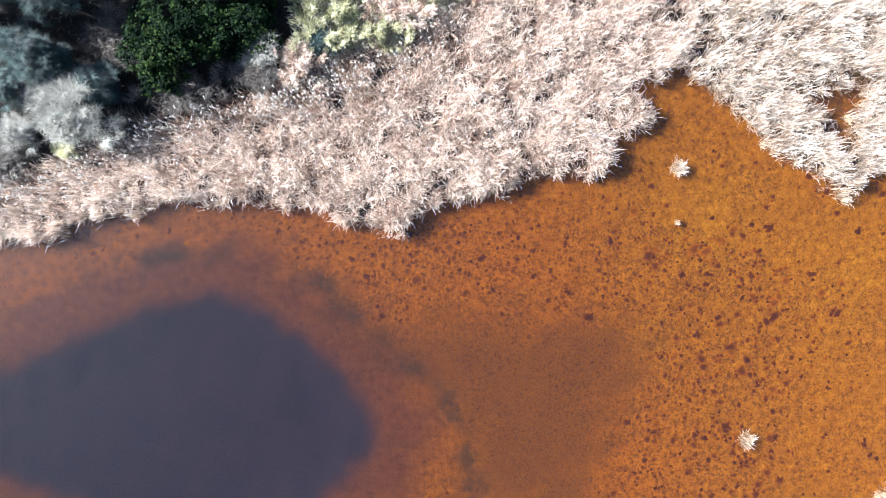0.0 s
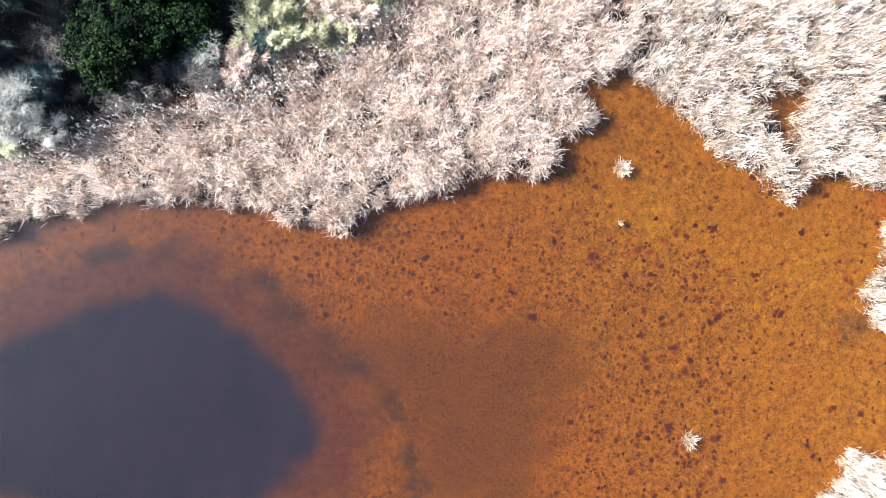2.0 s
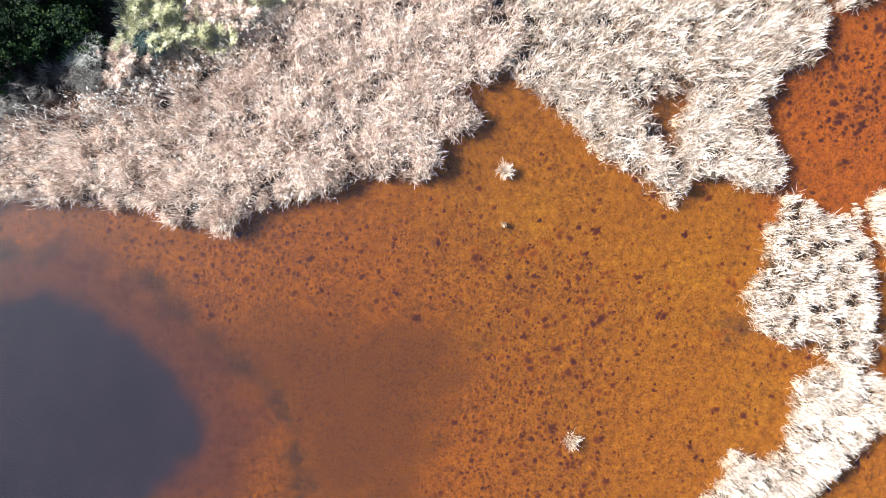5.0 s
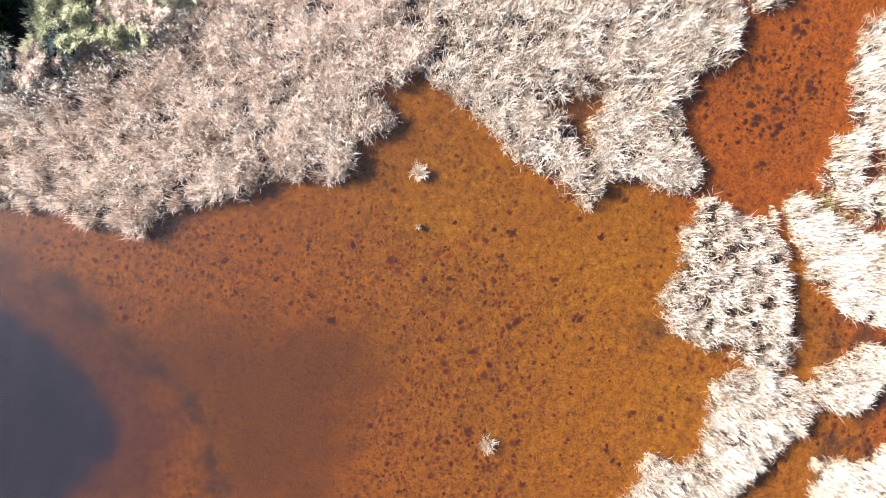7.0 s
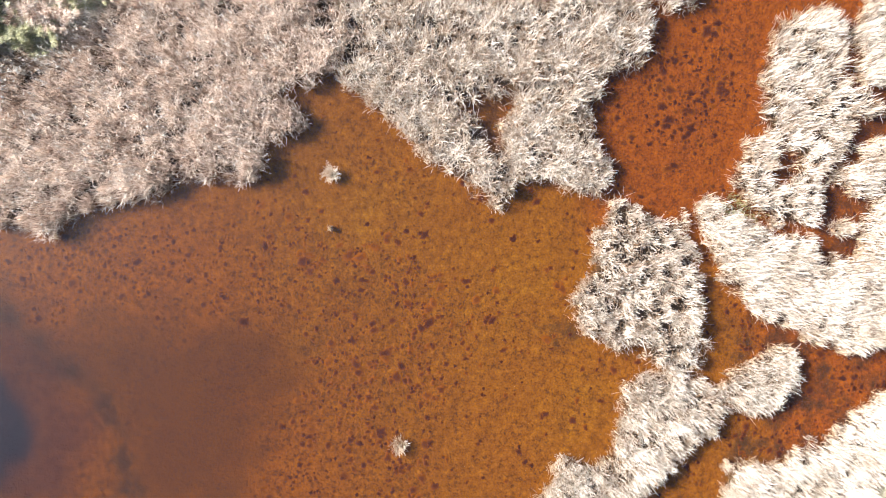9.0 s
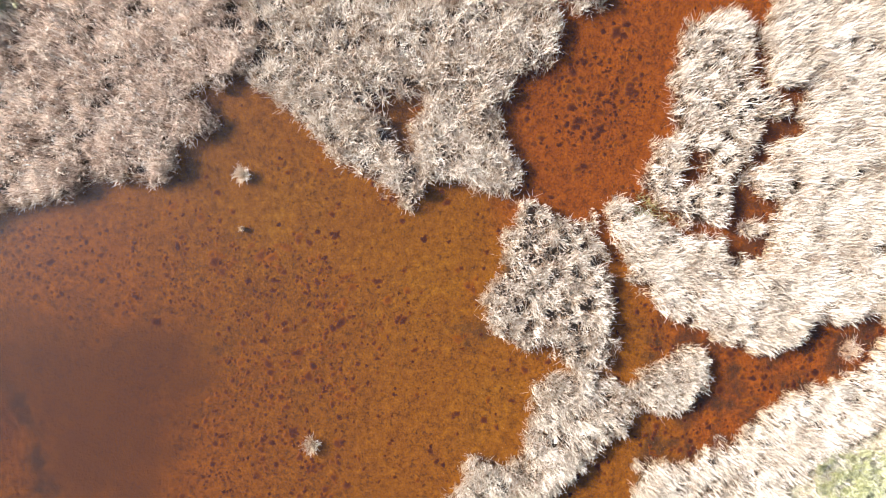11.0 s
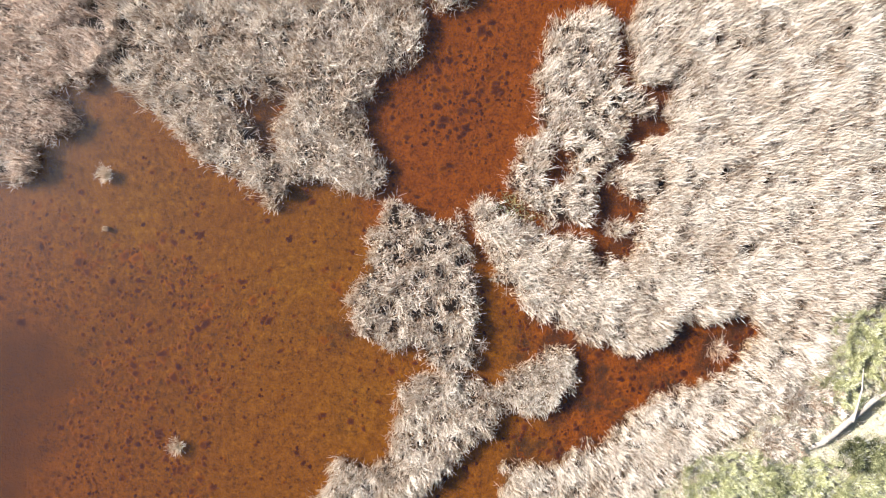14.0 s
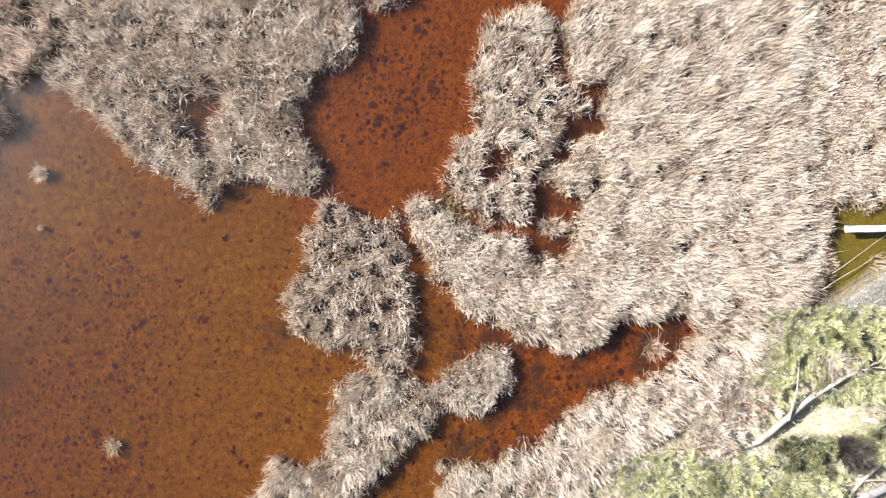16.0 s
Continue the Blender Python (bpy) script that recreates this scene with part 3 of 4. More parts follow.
    # short dark brown blades added low down, to block light and darken gaps
    j = np.flatnonzero((rng.random(m) < gap_filler) & (d[k] > -0.02))
    low = rng.uniform(0.15, 0.5, len(j)) * tall
    sets = gather(sets, sprigs(np.stack([bx[j], by[j], gz[j]], 1) + 0.1 * rng.standard_normal((len(j), 3)) * (1, 1, 0), rng.uniform(0, 6.28, len(j)), low, rng.uniform(0.1, 0.5, len(j)),
                               rng.uniform(0.035, 0.07, len(j)), rng.uniform(0.2, 0.7, len(j)), np.clip(0.14 + 0.1 * rng.standard_normal(len(j)), 0, 1)))
    ob = tagged(joined(name, *sets[:3], material, sets[3]), label, "reeds", kind="stuff")
    if plumes:
        q = np.flatnonzero((rng.random(n) < plumes * (0.3 + 3.0 * back)) & (d > 0.3))
        at = np.stack([cx[q] + 0.3 * rng.standard_normal(len(q)), cy[q] + 0.3 * rng.standard_normal(len(q)), ground_z(cx[q], cy[q]) + h_tuft[q] * rng.uniform(1.1, 1.5, len(q))], 1)
        way = np.stack([0.5 * rng.standard_normal(len(q)), 0.5 * rng.standard_normal(len(q)), np.full(len(q), 0.6)], 1)
        heads = spindles(at, way, rng.uniform(0.18, 0.34, len(q)), rng.uniform(0.06, 0.11, len(q)), rng.uniform(0.1, 0.8, len(q)))
        stem_az = rng.uniform(0, 6.28, len(q))
        stems = blades(at * (1, 1, 0) + np.stack([0 * q, 0 * q, ground_z(cx[q], cy[q])], 1), stem_az, at[:, 2] - ground_z(cx[q], cy[q]), 0.02 + 0 * stem_az, 0.02 + 0 * stem_az, 0 * stem_az, 0.4 + 0 * stem_az)
        tagged(joined("reed_plumes", *gather(heads, stems)[:3], PLUME, gather(heads, stems)[3]), "pale seed plumes standing above the reeds", "plumes", kind="stuff")
    return ob


D1 = 560


def spots(size, *places):
    """Small round gaps in a bed."""
    return tuple([(x + size * math.cos(a), y + size * math.sin(a)) for a in np.arange(7) * 0.9] for x, y in places)


reed_bed("reed_bed", BED_A, "dense bed of dead straw-coloured reeds along the shore", 660, 1.35, 100, STRAW_REED, gaps=0.8, plumes=0.12, lean=(0.03, -0.06), wide=0.02, brown=0.26, pale=0.78,
         toss=0.10, scatter=0.42, clump=0.5, long=1.0, tuft=0.3, per=5, holes=(trail((3.6, 9.0), (4.3, 7.0), 0.3), trail((4.3, 7.0), (5.2, 4.2), 0.27), trail((2.0, 13.5), (3.3, 10.5), 0.13), trail((7.4, 5.6), (7.7, 3.8), 0.2)))
reed_bed("sedge_bed", SHORE_B, "pale dead sedge bed with ragged water edge", D1, 1.15, 200, gaps=0.85, brown=0.30, pale=0.72, scatter=0.34, clump=0.6, tuft=0.38, per=8,
         holes=(HOLE_B, trail((15.0, 13.6), (18.3, 10.9), 0.2), trail((20.3, 9.6), (22.6, 8.2), 0.24), trail((17.1, 12.1), (17.2, 10.9), 0.24), trail((24.0, 8.2), (24.3, 5.6), 0.6), trail((24.2, 6.0), (25.5, 3.6), 0.3),
                *spots(0.3, (24.6, 5.5), (24.8, 12.5))))
reed_bed("sedge_bed", BED_C1, "clumpy pale dead sedge beside the inner channel", D1, 1.1, 300, gaps=0.85, clump=0.7, lean=(0.08, 0.04),
         holes=(HOLE_C1, trail((43.9, 8.4), (45.6, 8.3), 0.2), *spots(0.22, (43.2, 4.0), (44.2, 10.6), (43.0, 8.4))))
reed_bed("sedge_bed", BED_C, "wide bed of pale straw sedge laid over by wind", 540, 1.2, 400, gaps=0.68, lean=(0.13, 0.03), toss=0.13, scatter=0.3, low_east=62.0, brown=0.13, clump=0.35,
         holes=(trail((51.9, 11.5), (53.2, 12.1), 0.3), trail((53.2, 12.1), (55.2, 12.3), 0.28), trail((53.1, 0.4), (53.6, -0.6), 0.34), trail((50.6, 5.8), (50.8, 5.2), 0.32), trail((49.4, 4.8), (50.2, 3.4), 0.26),
                *spots(0.28, (52.1, 1.5), (58.5, 2.4), (52.6, 7.6), (51.5, 11.0), (43.0, -1.0), (40.6, 0.2))))
reed_bed("sedge_bed", BED_G, "pale dead sedge along the grassy bank", D1, 1.1, 500, gaps=0.5, lean=(0.1, -0.1), brown=0.10, pale=0.80)
reed_bed("sedge_island", ISLAND_D, "ragged island of pale sedge with dark gaps", D1, 1.05, 600, gaps=0.9, toss=0.2, tuft=0.4, clump=0.7, brown=0.24, pale=0.76, holes=spots(
    0.2, (30.8, -3.9), (30.4, -3.4), (32.9, -2.4), (33.3, -2.9), (31.8, -4.6), (34.0, -3.2), (34.3, -3.9), (32.2, -3.0), (33.1, -6.0), (31.5, -1.7), (35.0, -1.3), (34.9, -5.4)))
reed_bed("sedge_island", ISLAND_E, "long island of pale dead sedge", D1, 1.1, 700, gaps=0.6)
reed_bed("sedge_island", ISLAND_F, "small oval island of pale dead sedge", D1, 0.95, 800, gaps=0.25, clump=0.4)
reed_bed("sedge_bed", BED_H, "tip of a pale sedge bed", D1, 1.1, 900, gaps=0.3)
reed_bed("sedge_channel", trail((38.4, 2.6), (40.4, 1.4), 0.5), "thin olive-brown sedge stalks in a narrow channel", 120, 0.8, 940, OLIVE, gaps=0.4, brown=0.3, pale=0.9, scatter=0.4, wide=0.024)


def shore_litter(outlines, per_metre, seed):
    """Broken stalks at the foot of the reeds, lying on the water and leaning out."""
    rng = np.random.default_rng(seed)
    at, ways = [], []
    for outline in outlines:
        pts = np.array(outline)
        for a, b in zip(pts, np.roll(pts, -1, axis=0)):
            size = math.hypot(*(b - a))
            if a[1] > 15 or a[1] < -17 or a[0] > 68 or size > 6:
                continue
            n = rng.poisson(per_metre * size)
            k = rng.random((n, 1))
            at.append(a + (b - a) * k + 0.16 * rng.standard_normal((n, 2)))
            ways.append(np.full(n, math.atan2(b[1] - a[1], b[0] - a[0])))
    at, ways = np.concatenate(at), np.concatenate(ways)
    n = len(at)
    base = np.concatenate([at, np.full((n, 1), 0.01)], axis=1)
    sets = blades(base, ways + math.pi / 2 * rng.choice([-1, 1], n) + 0.7 * rng.standard_normal(n), rng.uniform(0.02, 0.35, n), rng.uniform(0.15, 0.7, n),
                  rng.uniform(0.014, 0.03, n), rng.uniform(0, 0.6, n), np.clip(0.35 + 0.25 * rng.standard_normal(n), 0, 1))
    return tagged(joined("fallen_stalks", *sets[:3], STRAW_REED, sets[3]), "broken brown and straw stalks at the waterline", "stalks", kind="stuff")


shore_litter([SHORE_A, SHORE_B, HOLE_B, BED_C1, BED_C, BED_G, ISLAND_D, ISLAND_E, ISLAND_F, BED_H], 9, 77)


def tussock(x, y, r, tall, label, count, seed, material=STRAW, rx=1.0, dark=0.25):
    """One tussock: blades rising and arching from a small root stock."""
    rng = np.random.default_rng(seed)
    a = rng.uniform(0, 2 * math.pi, count)
    q = rng.random(count) ** 0.8
    bx, by = x + rx * r * 0.5 * q * np.cos(a), y + r * 0.5 * q * np.sin(a)
    h = tall * rng.uniform(0.55, 1.1, count)
    reach = r * (0.05 + 0.6 * q) * rng.uniform(0.3, 1.0, count)
    base = np.stack([bx, by, np.full(count, float(ground_z(np.array([x]), np.array([y]))[0]) - 0.05)], 1)
    sets = blades(base, a + 1.1 * rng.standard_normal(count), h + 0.3, reach * rng.uniform(0.6, 1.5, count), 0.02 * rng.uniform(0.7, 1.3, count), rng.uniform(0.1, 0.5, count), rng.uniform(dark, 0.9, count))
    return tagged(joined("tussock", *sets[:3], material, sets[3]), label, "tussock")


tussock(14.4, 4.1, 0.75, 0.6, "pale sedge tussock standing alone in the water", 360, 21)
tussock(14.4, 0.8, 0.30, 0.35, "tiny pale sedge tussock in the water", 80, 22)
tussock(18.7, -12.6, 0.80, 0.5, "sparse grey-green sedge tussock in the water", 260, 23, dark=0.0)
tussock(45.6, 1.1, 0.95, 0.7, "spiky pale sedge tussock in the inner pool", 420, 25, rx=1.6)
tussock(51.8, -6.3, 1.15, 0.55, "thin brown sedge tussock in the bay", 230, 26, STRAW_REED)


# ---- weed on the pond's bed ----
def bed_weed(count, seed):
    """Short upright tufts of orange weed under the water."""
    rng = np.random.default_rng(seed)
    x, y = rng.uniform(-28, 53, count), rng.uniform(-17, 15.5, count)
    z, m = bed_masks(x, y)
    keep = (z < -0.25) & (m["pool"] < 0.1) & (m["mat"] < 0.2) & (m["land"] < 0.1)
    x, y, z, m = x[keep], y[keep], z[keep], {k: v[keep] for k, v in m.items()}
    n = len(x)
    a = rng.uniform(0, 6.28, n)
    tall = rng.uniform(0.008, 0.03, n)
    sets = sprigs(np.stack([x, y, z - 0.02], 1), a, tall, rng.uniform(0.08, 0.22, n), rng.uniform(0.03, 0.06, n), 0 * a, np.clip(0.5 + 0.14 * rng.standard_normal(n), 0, 1))
    ob = joined("water_weed", *sets[:3], make_weed(), sets[3])
    for key in ("red", "silt", "ring"):
        at = ob.data.attributes.new(key, "FLOAT", "POINT")
        at.data.foreach_set("value", np.repeat(m[key], 5).astype(np.float32))
    return tagged(ob, "short orange-brown weed tufts on the pond's bed", "water weed", kind="stuff")


def make_weed():
    n = Nodes("orange_weed")
    tone = n.calc("ADD", n.attr("tone"), n.calc("MULTIPLY", n.calc("SUBTRACT", n.noise(2.0, 3), 0.5), 0.6))
    col = n.ramp(tone, (0.1, (0.0720, 0.0222, 0.0010)), (0.5, (0.1460, 0.0500, 0.0018)), (0.9, (0.2200, 0.0860, 0.0040)))
    col = n.mix(n.attr("red"), col, n.ramp(tone, (0.1, (0.0578, 0.0149, 0.0010)), (0.9, (0.1620, 0.0498, 0.0029))))
    col = n.mix(n.attr("silt"), col, n.ramp(tone, (0.1, (0.060, 0.0210, 0.0060)), (0.9, (0.105, 0.0380, 0.0090))))
    col = n.mix(n.attr("ring"), col, n.ramp(tone, (0.1, (0.034, 0.0110, 0.0085)), (0.9, (0.070, 0.0225, 0.0165))))
    p = n.node("BsdfPrincipled", Base_Color=col, Roughness=0.9, Normal=n.bump(n.noise(12.0, 3), 0.3, 0.02))
    p.inputs["Specular IOR Level"].default_value = 0.1
    return n.surface(p)


bed_weed(40000, 91)


def dark_weed(count, seed):
    """Round dark tufts in the weed: short blades spreading from one root, low over the bed."""
    rng = np.random.default_rng(seed)
    x, y = rng.uniform(-28, 54, count), rng.uniform(-17.5, 15.5, count)
    z, m = bed_masks(x, y)
    thick = 0.10 + 0.62 * step(-1.5, 1.5, edge(SPOTTED, x, y)[0]) + 1.1 * step(5.5, 2.0, np.hypot((x - 35.6) * 1.1, y - 9.5)) + 0.35 * step(-4, -9, x) + 0.5 * step(38, 41, x) * step(-3, -5, y)
    thick *= (0.75 + 0.5 * waves(x, y, 3.0, seed)) * np.clip(1 - 2.2 * m["silt"], 0, 1) * np.clip(1.3 - 1.9 * m["ring"], 0, 1)
    keep = (z < -0.25) & (m["pool"] < 0.1) & (m["mat"] < 0.1) & (m["land"] < 0.1) & (rng.random(count) < thick)
    x, y, z = x[keep], y[keep], z[keep]
    n, sides = len(x), 9
    size = np.clip(rng.lognormal(-2.28, 0.36, n), 0.05, 0.24)[:, None]
    a = np.arange(sides) * 2 * math.pi / sides + rng.uniform(0, 6.28, (n, 1))
    rough = 1 + 0.28 * rng.standard_normal((n, sides))
    long, turn = 1 + 0.35 * rng.random((n, 1)), rng.uniform(0, 3.14, (n, 1))
    deep = np.clip(0.36 - 0.16 * (x[:, None] > 30) + 0.2 * rng.standard_normal((n, 1)), 0, 0.7)
    verts, tone = [np.stack([x, y, z + 0.03], 1)[:, None]], [deep]
    for k, lift, pale in ((0.5, 0.028, 0.06), (0.95, 0.016, 0.42), (1.4, -0.012, 0.85)):
        u, v = k * size * rough * np.cos(a) * long, k * size * rough * np.sin(a)
        verts.append(np.stack([x[:, None] + u * np.cos(turn) - v * np.sin(turn), y[:, None] + u * np.sin(turn) + v * np.cos(turn), z[:, None] + lift + 0 * u], 2))
        tone.append(deep + pale + 0 * u)
    verts, tone = np.concatenate(verts, 1), np.clip(np.concatenate(tone, 1), 0, 1)
    j = np.arange(sides)
    fan = np.stack([0 * j, 1 + j, 1 + (j + 1) % sides], 1)
    skirt = np.stack([1 + j, 1 + sides + j, 1 + sides + (j + 1) % sides, 1 + (j + 1) % sides], 1)
    o = (np.arange(n) * (1 + 3 * sides))[:, None]
    faces = np.concatenate([o + fan.ravel(), o + skirt.ravel(), o + sides + skirt.ravel()], axis=1)
    ob = joined("dark_water_weed", verts.reshape(-1, 3), faces.ravel(), np.tile([3] * sides + [4] * 2 * sides, n), DARK_WEED, tone.ravel())
    return tagged(ob, "dark purple-brown weed tufts dotted over the pond's bed", "water weed", kind="stuff")


DARK_WEED = leafy("dark_weed", (0.026, 0.0072, 0.0055), (0.056, 0.0152, 0.0052), (0.130, 0.0390, 0.0020), 0.0, 0.9, 0.05)
dark_weed(19000, 92)

# ---- bushes, trees and fallen wood ----
def part(name, arrays, material, parent, label=""):
    """One mesh under a thing."""
    ob = joined(name, *arrays[:3], material, arrays[3])
    ob.parent = parent
    return tagged(ob, label)


def thing(name, x, y, z, label, category, group=""):
    e = new(name)
    e.location = (x, y, z)
    return tagged(e, label, category, group)


def tube(points, radii, sides=7, rough=0.0, seed=0):
    """A tapered limb along points, closed at its ends."""
    rng = np.random.default_rng(seed)
    p = np.array(points, float)
    r = np.array(radii, float)
    way = np.gradient(p, axis=0)
    way /= np.linalg.norm(way, axis=1)[:, None]
    a = np.cross(way, np.array([0.21, 0.33, 0.92]))
    a /= np.linalg.norm(a, axis=1)[:, None] + 1e-9
    b = np.cross(way, a)
    ang = np.arange(sides) * 2 * math.pi / sides
    k = r[:, None] * (1 + rough * rng.standard_normal((len(p), sides)))
    verts = p[:, None] + a[:, None] * (np.cos(ang) * k)[..., None] + b[:, None] * (np.sin(ang) * k)[..., None]
    faces, counts = [], []
    for i in range(len(p) - 1):
        for j in range(sides):
            faces += [i * sides + j, i * sides + (j + 1) % sides, (i + 1) * sides + (j + 1) % sides, (i + 1) * sides + j]
            counts.append(4)
    for ring in (list(range(sides))[::-1], [(len(p) - 1) * sides + j for j in range(sides)]):
        faces += ring
        counts.append(sides)
    n = len(p) * sides
    return verts.reshape(-1, 3), np.array(faces), np.array(counts), np.full(n, 0.5)


def bent(a, b, sag, n=6, seed=0, wobble=0.05):
    rng = np.random.default_rng(seed)
    a, b = np.array(a, float), np.array(b, float)
    s = np.linspace(0, 1, n)[:, None]
    size = np.linalg.norm(b - a)
    return a + (b - a) * s + np.array(sag) * np.sin(s * math.pi) + wobble * size * rng.standard_normal((n, 3)) * np.sin(s * math.pi) * 0.5


def leaves(at, size, tone, rng, up=0.7):
    """Small folded leaves, two triangles each, turned mostly to the sky."""
    n = len(at)
    nor = np.stack([rng.standard_normal(n) * (1 - up), rng.standard_normal(n) * (1 - up), np.full(n, up)], 1)
    nor /= np.linalg.norm(nor, axis=1)[:, None]
    t = rng.standard_normal((n, 3))
    t -= nor * (t * nor).sum(1)[:, None]
    t /= np.linalg.norm(t, axis=1)[:, None]
    b = np.cross(nor, t)
    s = size[:, None]
    verts = np.stack([at - t * s * 0.6, at + b * s * 0.28 - nor * s * 0.08, at + t * s * 0.6, at - b * s * 0.28 - nor * s * 0.08], 1)
    o = (np.arange(n) * 4)[:, None]
    faces = np.concatenate([o + [0, 2, 1], o + [0, 3, 2]], axis=1)
    return verts.reshape(-1, 3), faces.ravel(), np.full(n * 2, 3), np.repeat(tone, 4)


def crown_places(rng, rx, ry, low, tall, clumps, lobe_count=13, lobe_lo=0.22, lobe_hi=0.46):
    """Clump centres over an uneven dome, with gaps."""
    out = []
    lobes = [(0.72 * math.cos(a) * k, 0.72 * math.sin(a) * k, rng.uniform(lobe_lo, lobe_hi)) for a, k in zip(rng.uniform(0, 6.28, lobe_count), np.sqrt(rng.random(lobe_count)))]
    while len(out) < clumps:
        lx, ly, lr = lobes[rng.integers(len(lobes))]
        d = rng.standard_normal(3)
        d /= np.linalg.norm(d)
        d *= rng.uniform(0.55, 1.05) ** 0.6 * lr
        u, v, w = lx + d[0], ly + d[1], abs(d[2]) + 0.75 * (0.8 - math.hypot(lx, ly)) * (0.5 + lr)
        if math.hypot(u, v) < 1.15:
            out.append((u * rx, v * ry, low + (tall - low) * min(w, 1.0)))
    return np.array(out)


def bush(name, x, y, rx, ry, tall, label, material, seed, kind="leafy", clumps=120, each=40, leaf=0.12, clump=0.4, wood=BARK_DARK, low=0.25, category="bush", scrub=False):
    """A bush or low tree: stems from the foot to the crown, and a crown of leaf clumps, sprays or bare twigs."""
    rng = np.random.default_rng(seed)
    z0 = float(ground_z(np.array([x]), np.array([y]))[0]) - 0.05
    e = thing(name, x, y, z0, label, category)
    if scrub:
        # an uneven mat of sprays, thin towards its rim
        u, v = rng.uniform(-1, 1, clumps * 6), rng.uniform(-1, 1, clumps * 6)
        far = np.hypot(u, v) + 0.28 * waves(u * rx, v * ry, 1.5, seed) + 0.25 * rng.standard_normal(clumps * 6)
        u, v = u[far < 0.85][:clumps * 3], v[far < 0.85][:clumps * 3]
        at = np.stack([u * rx * 1.1, v * ry * 1.1, tall * np.clip(0.38 + 0.30 * waves(u * rx, v * ry, 1.0, seed + 1), 0.05, 1.0)], 1)
    else:
        at = crown_places(rng, rx, ry, low * tall, tall, clumps)
    for i in range(7):
        tip = at[rng.integers(len(at))]
        foot = np.array([0.12 * rng.standard_normal(), 0.12 * rng.standard_normal(), 0.0])
        pts = bent(foot, tip * (0.95, 0.95, 0.9), (0, 0, 0.15 * tall), 6, seed * 10 + i)
        part("stem", tube(pts, np.linspace(0.02 * tall + 0.03, 0.012, 6), 6, 0.05, i), wood, e)
    k = np.repeat(np.arange(len(at)), each // 3 if scrub else each)
    m = len(k)
    shade = 0.46 + 0.26 * rng.standard_normal(len(at))
    if kind == "leafy" and not scrub:
        off = rng.standard_normal((m, 3)) * clump * (0.5, 0.5, 0.35)
        arrays = leaves(at[k] + off, leaf * rng.uniform(0.6, 1.3, m), np.clip(shade[k] + 0.14 * rng.standard_normal(m), 0, 1), rng)
    else:
        off = rng.standard_normal((m, 3)) * clump * 0.18
        a = rng.uniform(0, 2 * math.pi, m)
        # sprays point outwards from the bush's middle and up
        ax, ay = np.cos(a) + 1.2 * at[k, 0] / rx, np.sin(a) + 1.2 * at[k, 1] / ry
        reach = clump * rng.uniform(0.25, 0.75, m) if scrub else clump * rng.uniform(0.4, 1.1, m)
        leaf = 0.034 if scrub else leaf
        rise = clump * rng.uniform(0.1, 0.9, m)
        arrays = sprigs(at[k] + off, np.arctan2(ay, ax), rise, reach, leaf * rng.uniform(0.6, 1.3, m), rng.uniform(0.1, 0.6, m), np.clip(shade[k] + 0.18 * rng.standard_normal(m), 0, 1))
    part("crown", arrays, material, e)
    if scrub:
        # bare twigs showing between the leaves
        k = np.repeat(np.arange(len(at)), 3)
        a = rng.uniform(0, 6.28, len(k))
        twigs = sprigs(at[k] * (1, 1, 0.6) + 0.25 * rng.standard_normal((len(k), 3)) * (1, 1, 0.3), a, 0.35 * rng.random(len(k)), rng.uniform(0.2, 0.7, len(k)), 0.022 + 0 * a, 0.2 + 0 * a, rng.uniform(0.3, 1.0, len(k)))
        tagged(part("brush", twigs, GREY_TWIG, e, "pale bare brush between the leaves"), kind="stuff")
    return e


# wood on the north-west shore
BRUSH = [(-9.6, 9.2), (-5.5, 10.0), (-2.8, 10.9), (0.3, 12.9), (1.6, 14.8), (-0.5, 14.6), (-3.0, 13.0), (-5.6, 11.8), (-8.6, 11.0)]
reed_bed("dry_brush", BRUSH, "tangled straw-coloured brush behind the reed bed", 380, 1.1, 960, gaps=0.5, toss=0.4, scatter=0.4, grow=0.4, clump=0.5, wide=0.024)
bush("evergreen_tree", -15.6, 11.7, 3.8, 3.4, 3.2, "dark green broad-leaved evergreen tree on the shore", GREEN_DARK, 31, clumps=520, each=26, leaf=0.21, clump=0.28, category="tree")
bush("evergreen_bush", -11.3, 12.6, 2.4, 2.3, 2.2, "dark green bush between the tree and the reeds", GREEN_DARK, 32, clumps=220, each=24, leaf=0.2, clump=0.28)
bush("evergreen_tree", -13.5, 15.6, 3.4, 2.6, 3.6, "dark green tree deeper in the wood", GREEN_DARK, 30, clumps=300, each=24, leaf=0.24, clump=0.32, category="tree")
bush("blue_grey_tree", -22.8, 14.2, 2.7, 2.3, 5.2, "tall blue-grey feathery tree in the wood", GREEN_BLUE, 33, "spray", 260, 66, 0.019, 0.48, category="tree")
# added out of sight to the west, to shade the wood
bush("blue_grey_tree", -28.6, 13.6, 2.8, 2.5, 6.5, "tall blue-grey feathery tree added unseen beyond the wood's edge, for its shade", GREEN_BLUE, 29, "spray", 260, 66, 0.019, 0.48, category="tree")
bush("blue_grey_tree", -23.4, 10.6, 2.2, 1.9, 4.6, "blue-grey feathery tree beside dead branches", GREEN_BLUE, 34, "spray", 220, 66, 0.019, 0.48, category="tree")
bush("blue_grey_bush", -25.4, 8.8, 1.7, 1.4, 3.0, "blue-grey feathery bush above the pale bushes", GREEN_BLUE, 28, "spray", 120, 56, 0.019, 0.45)
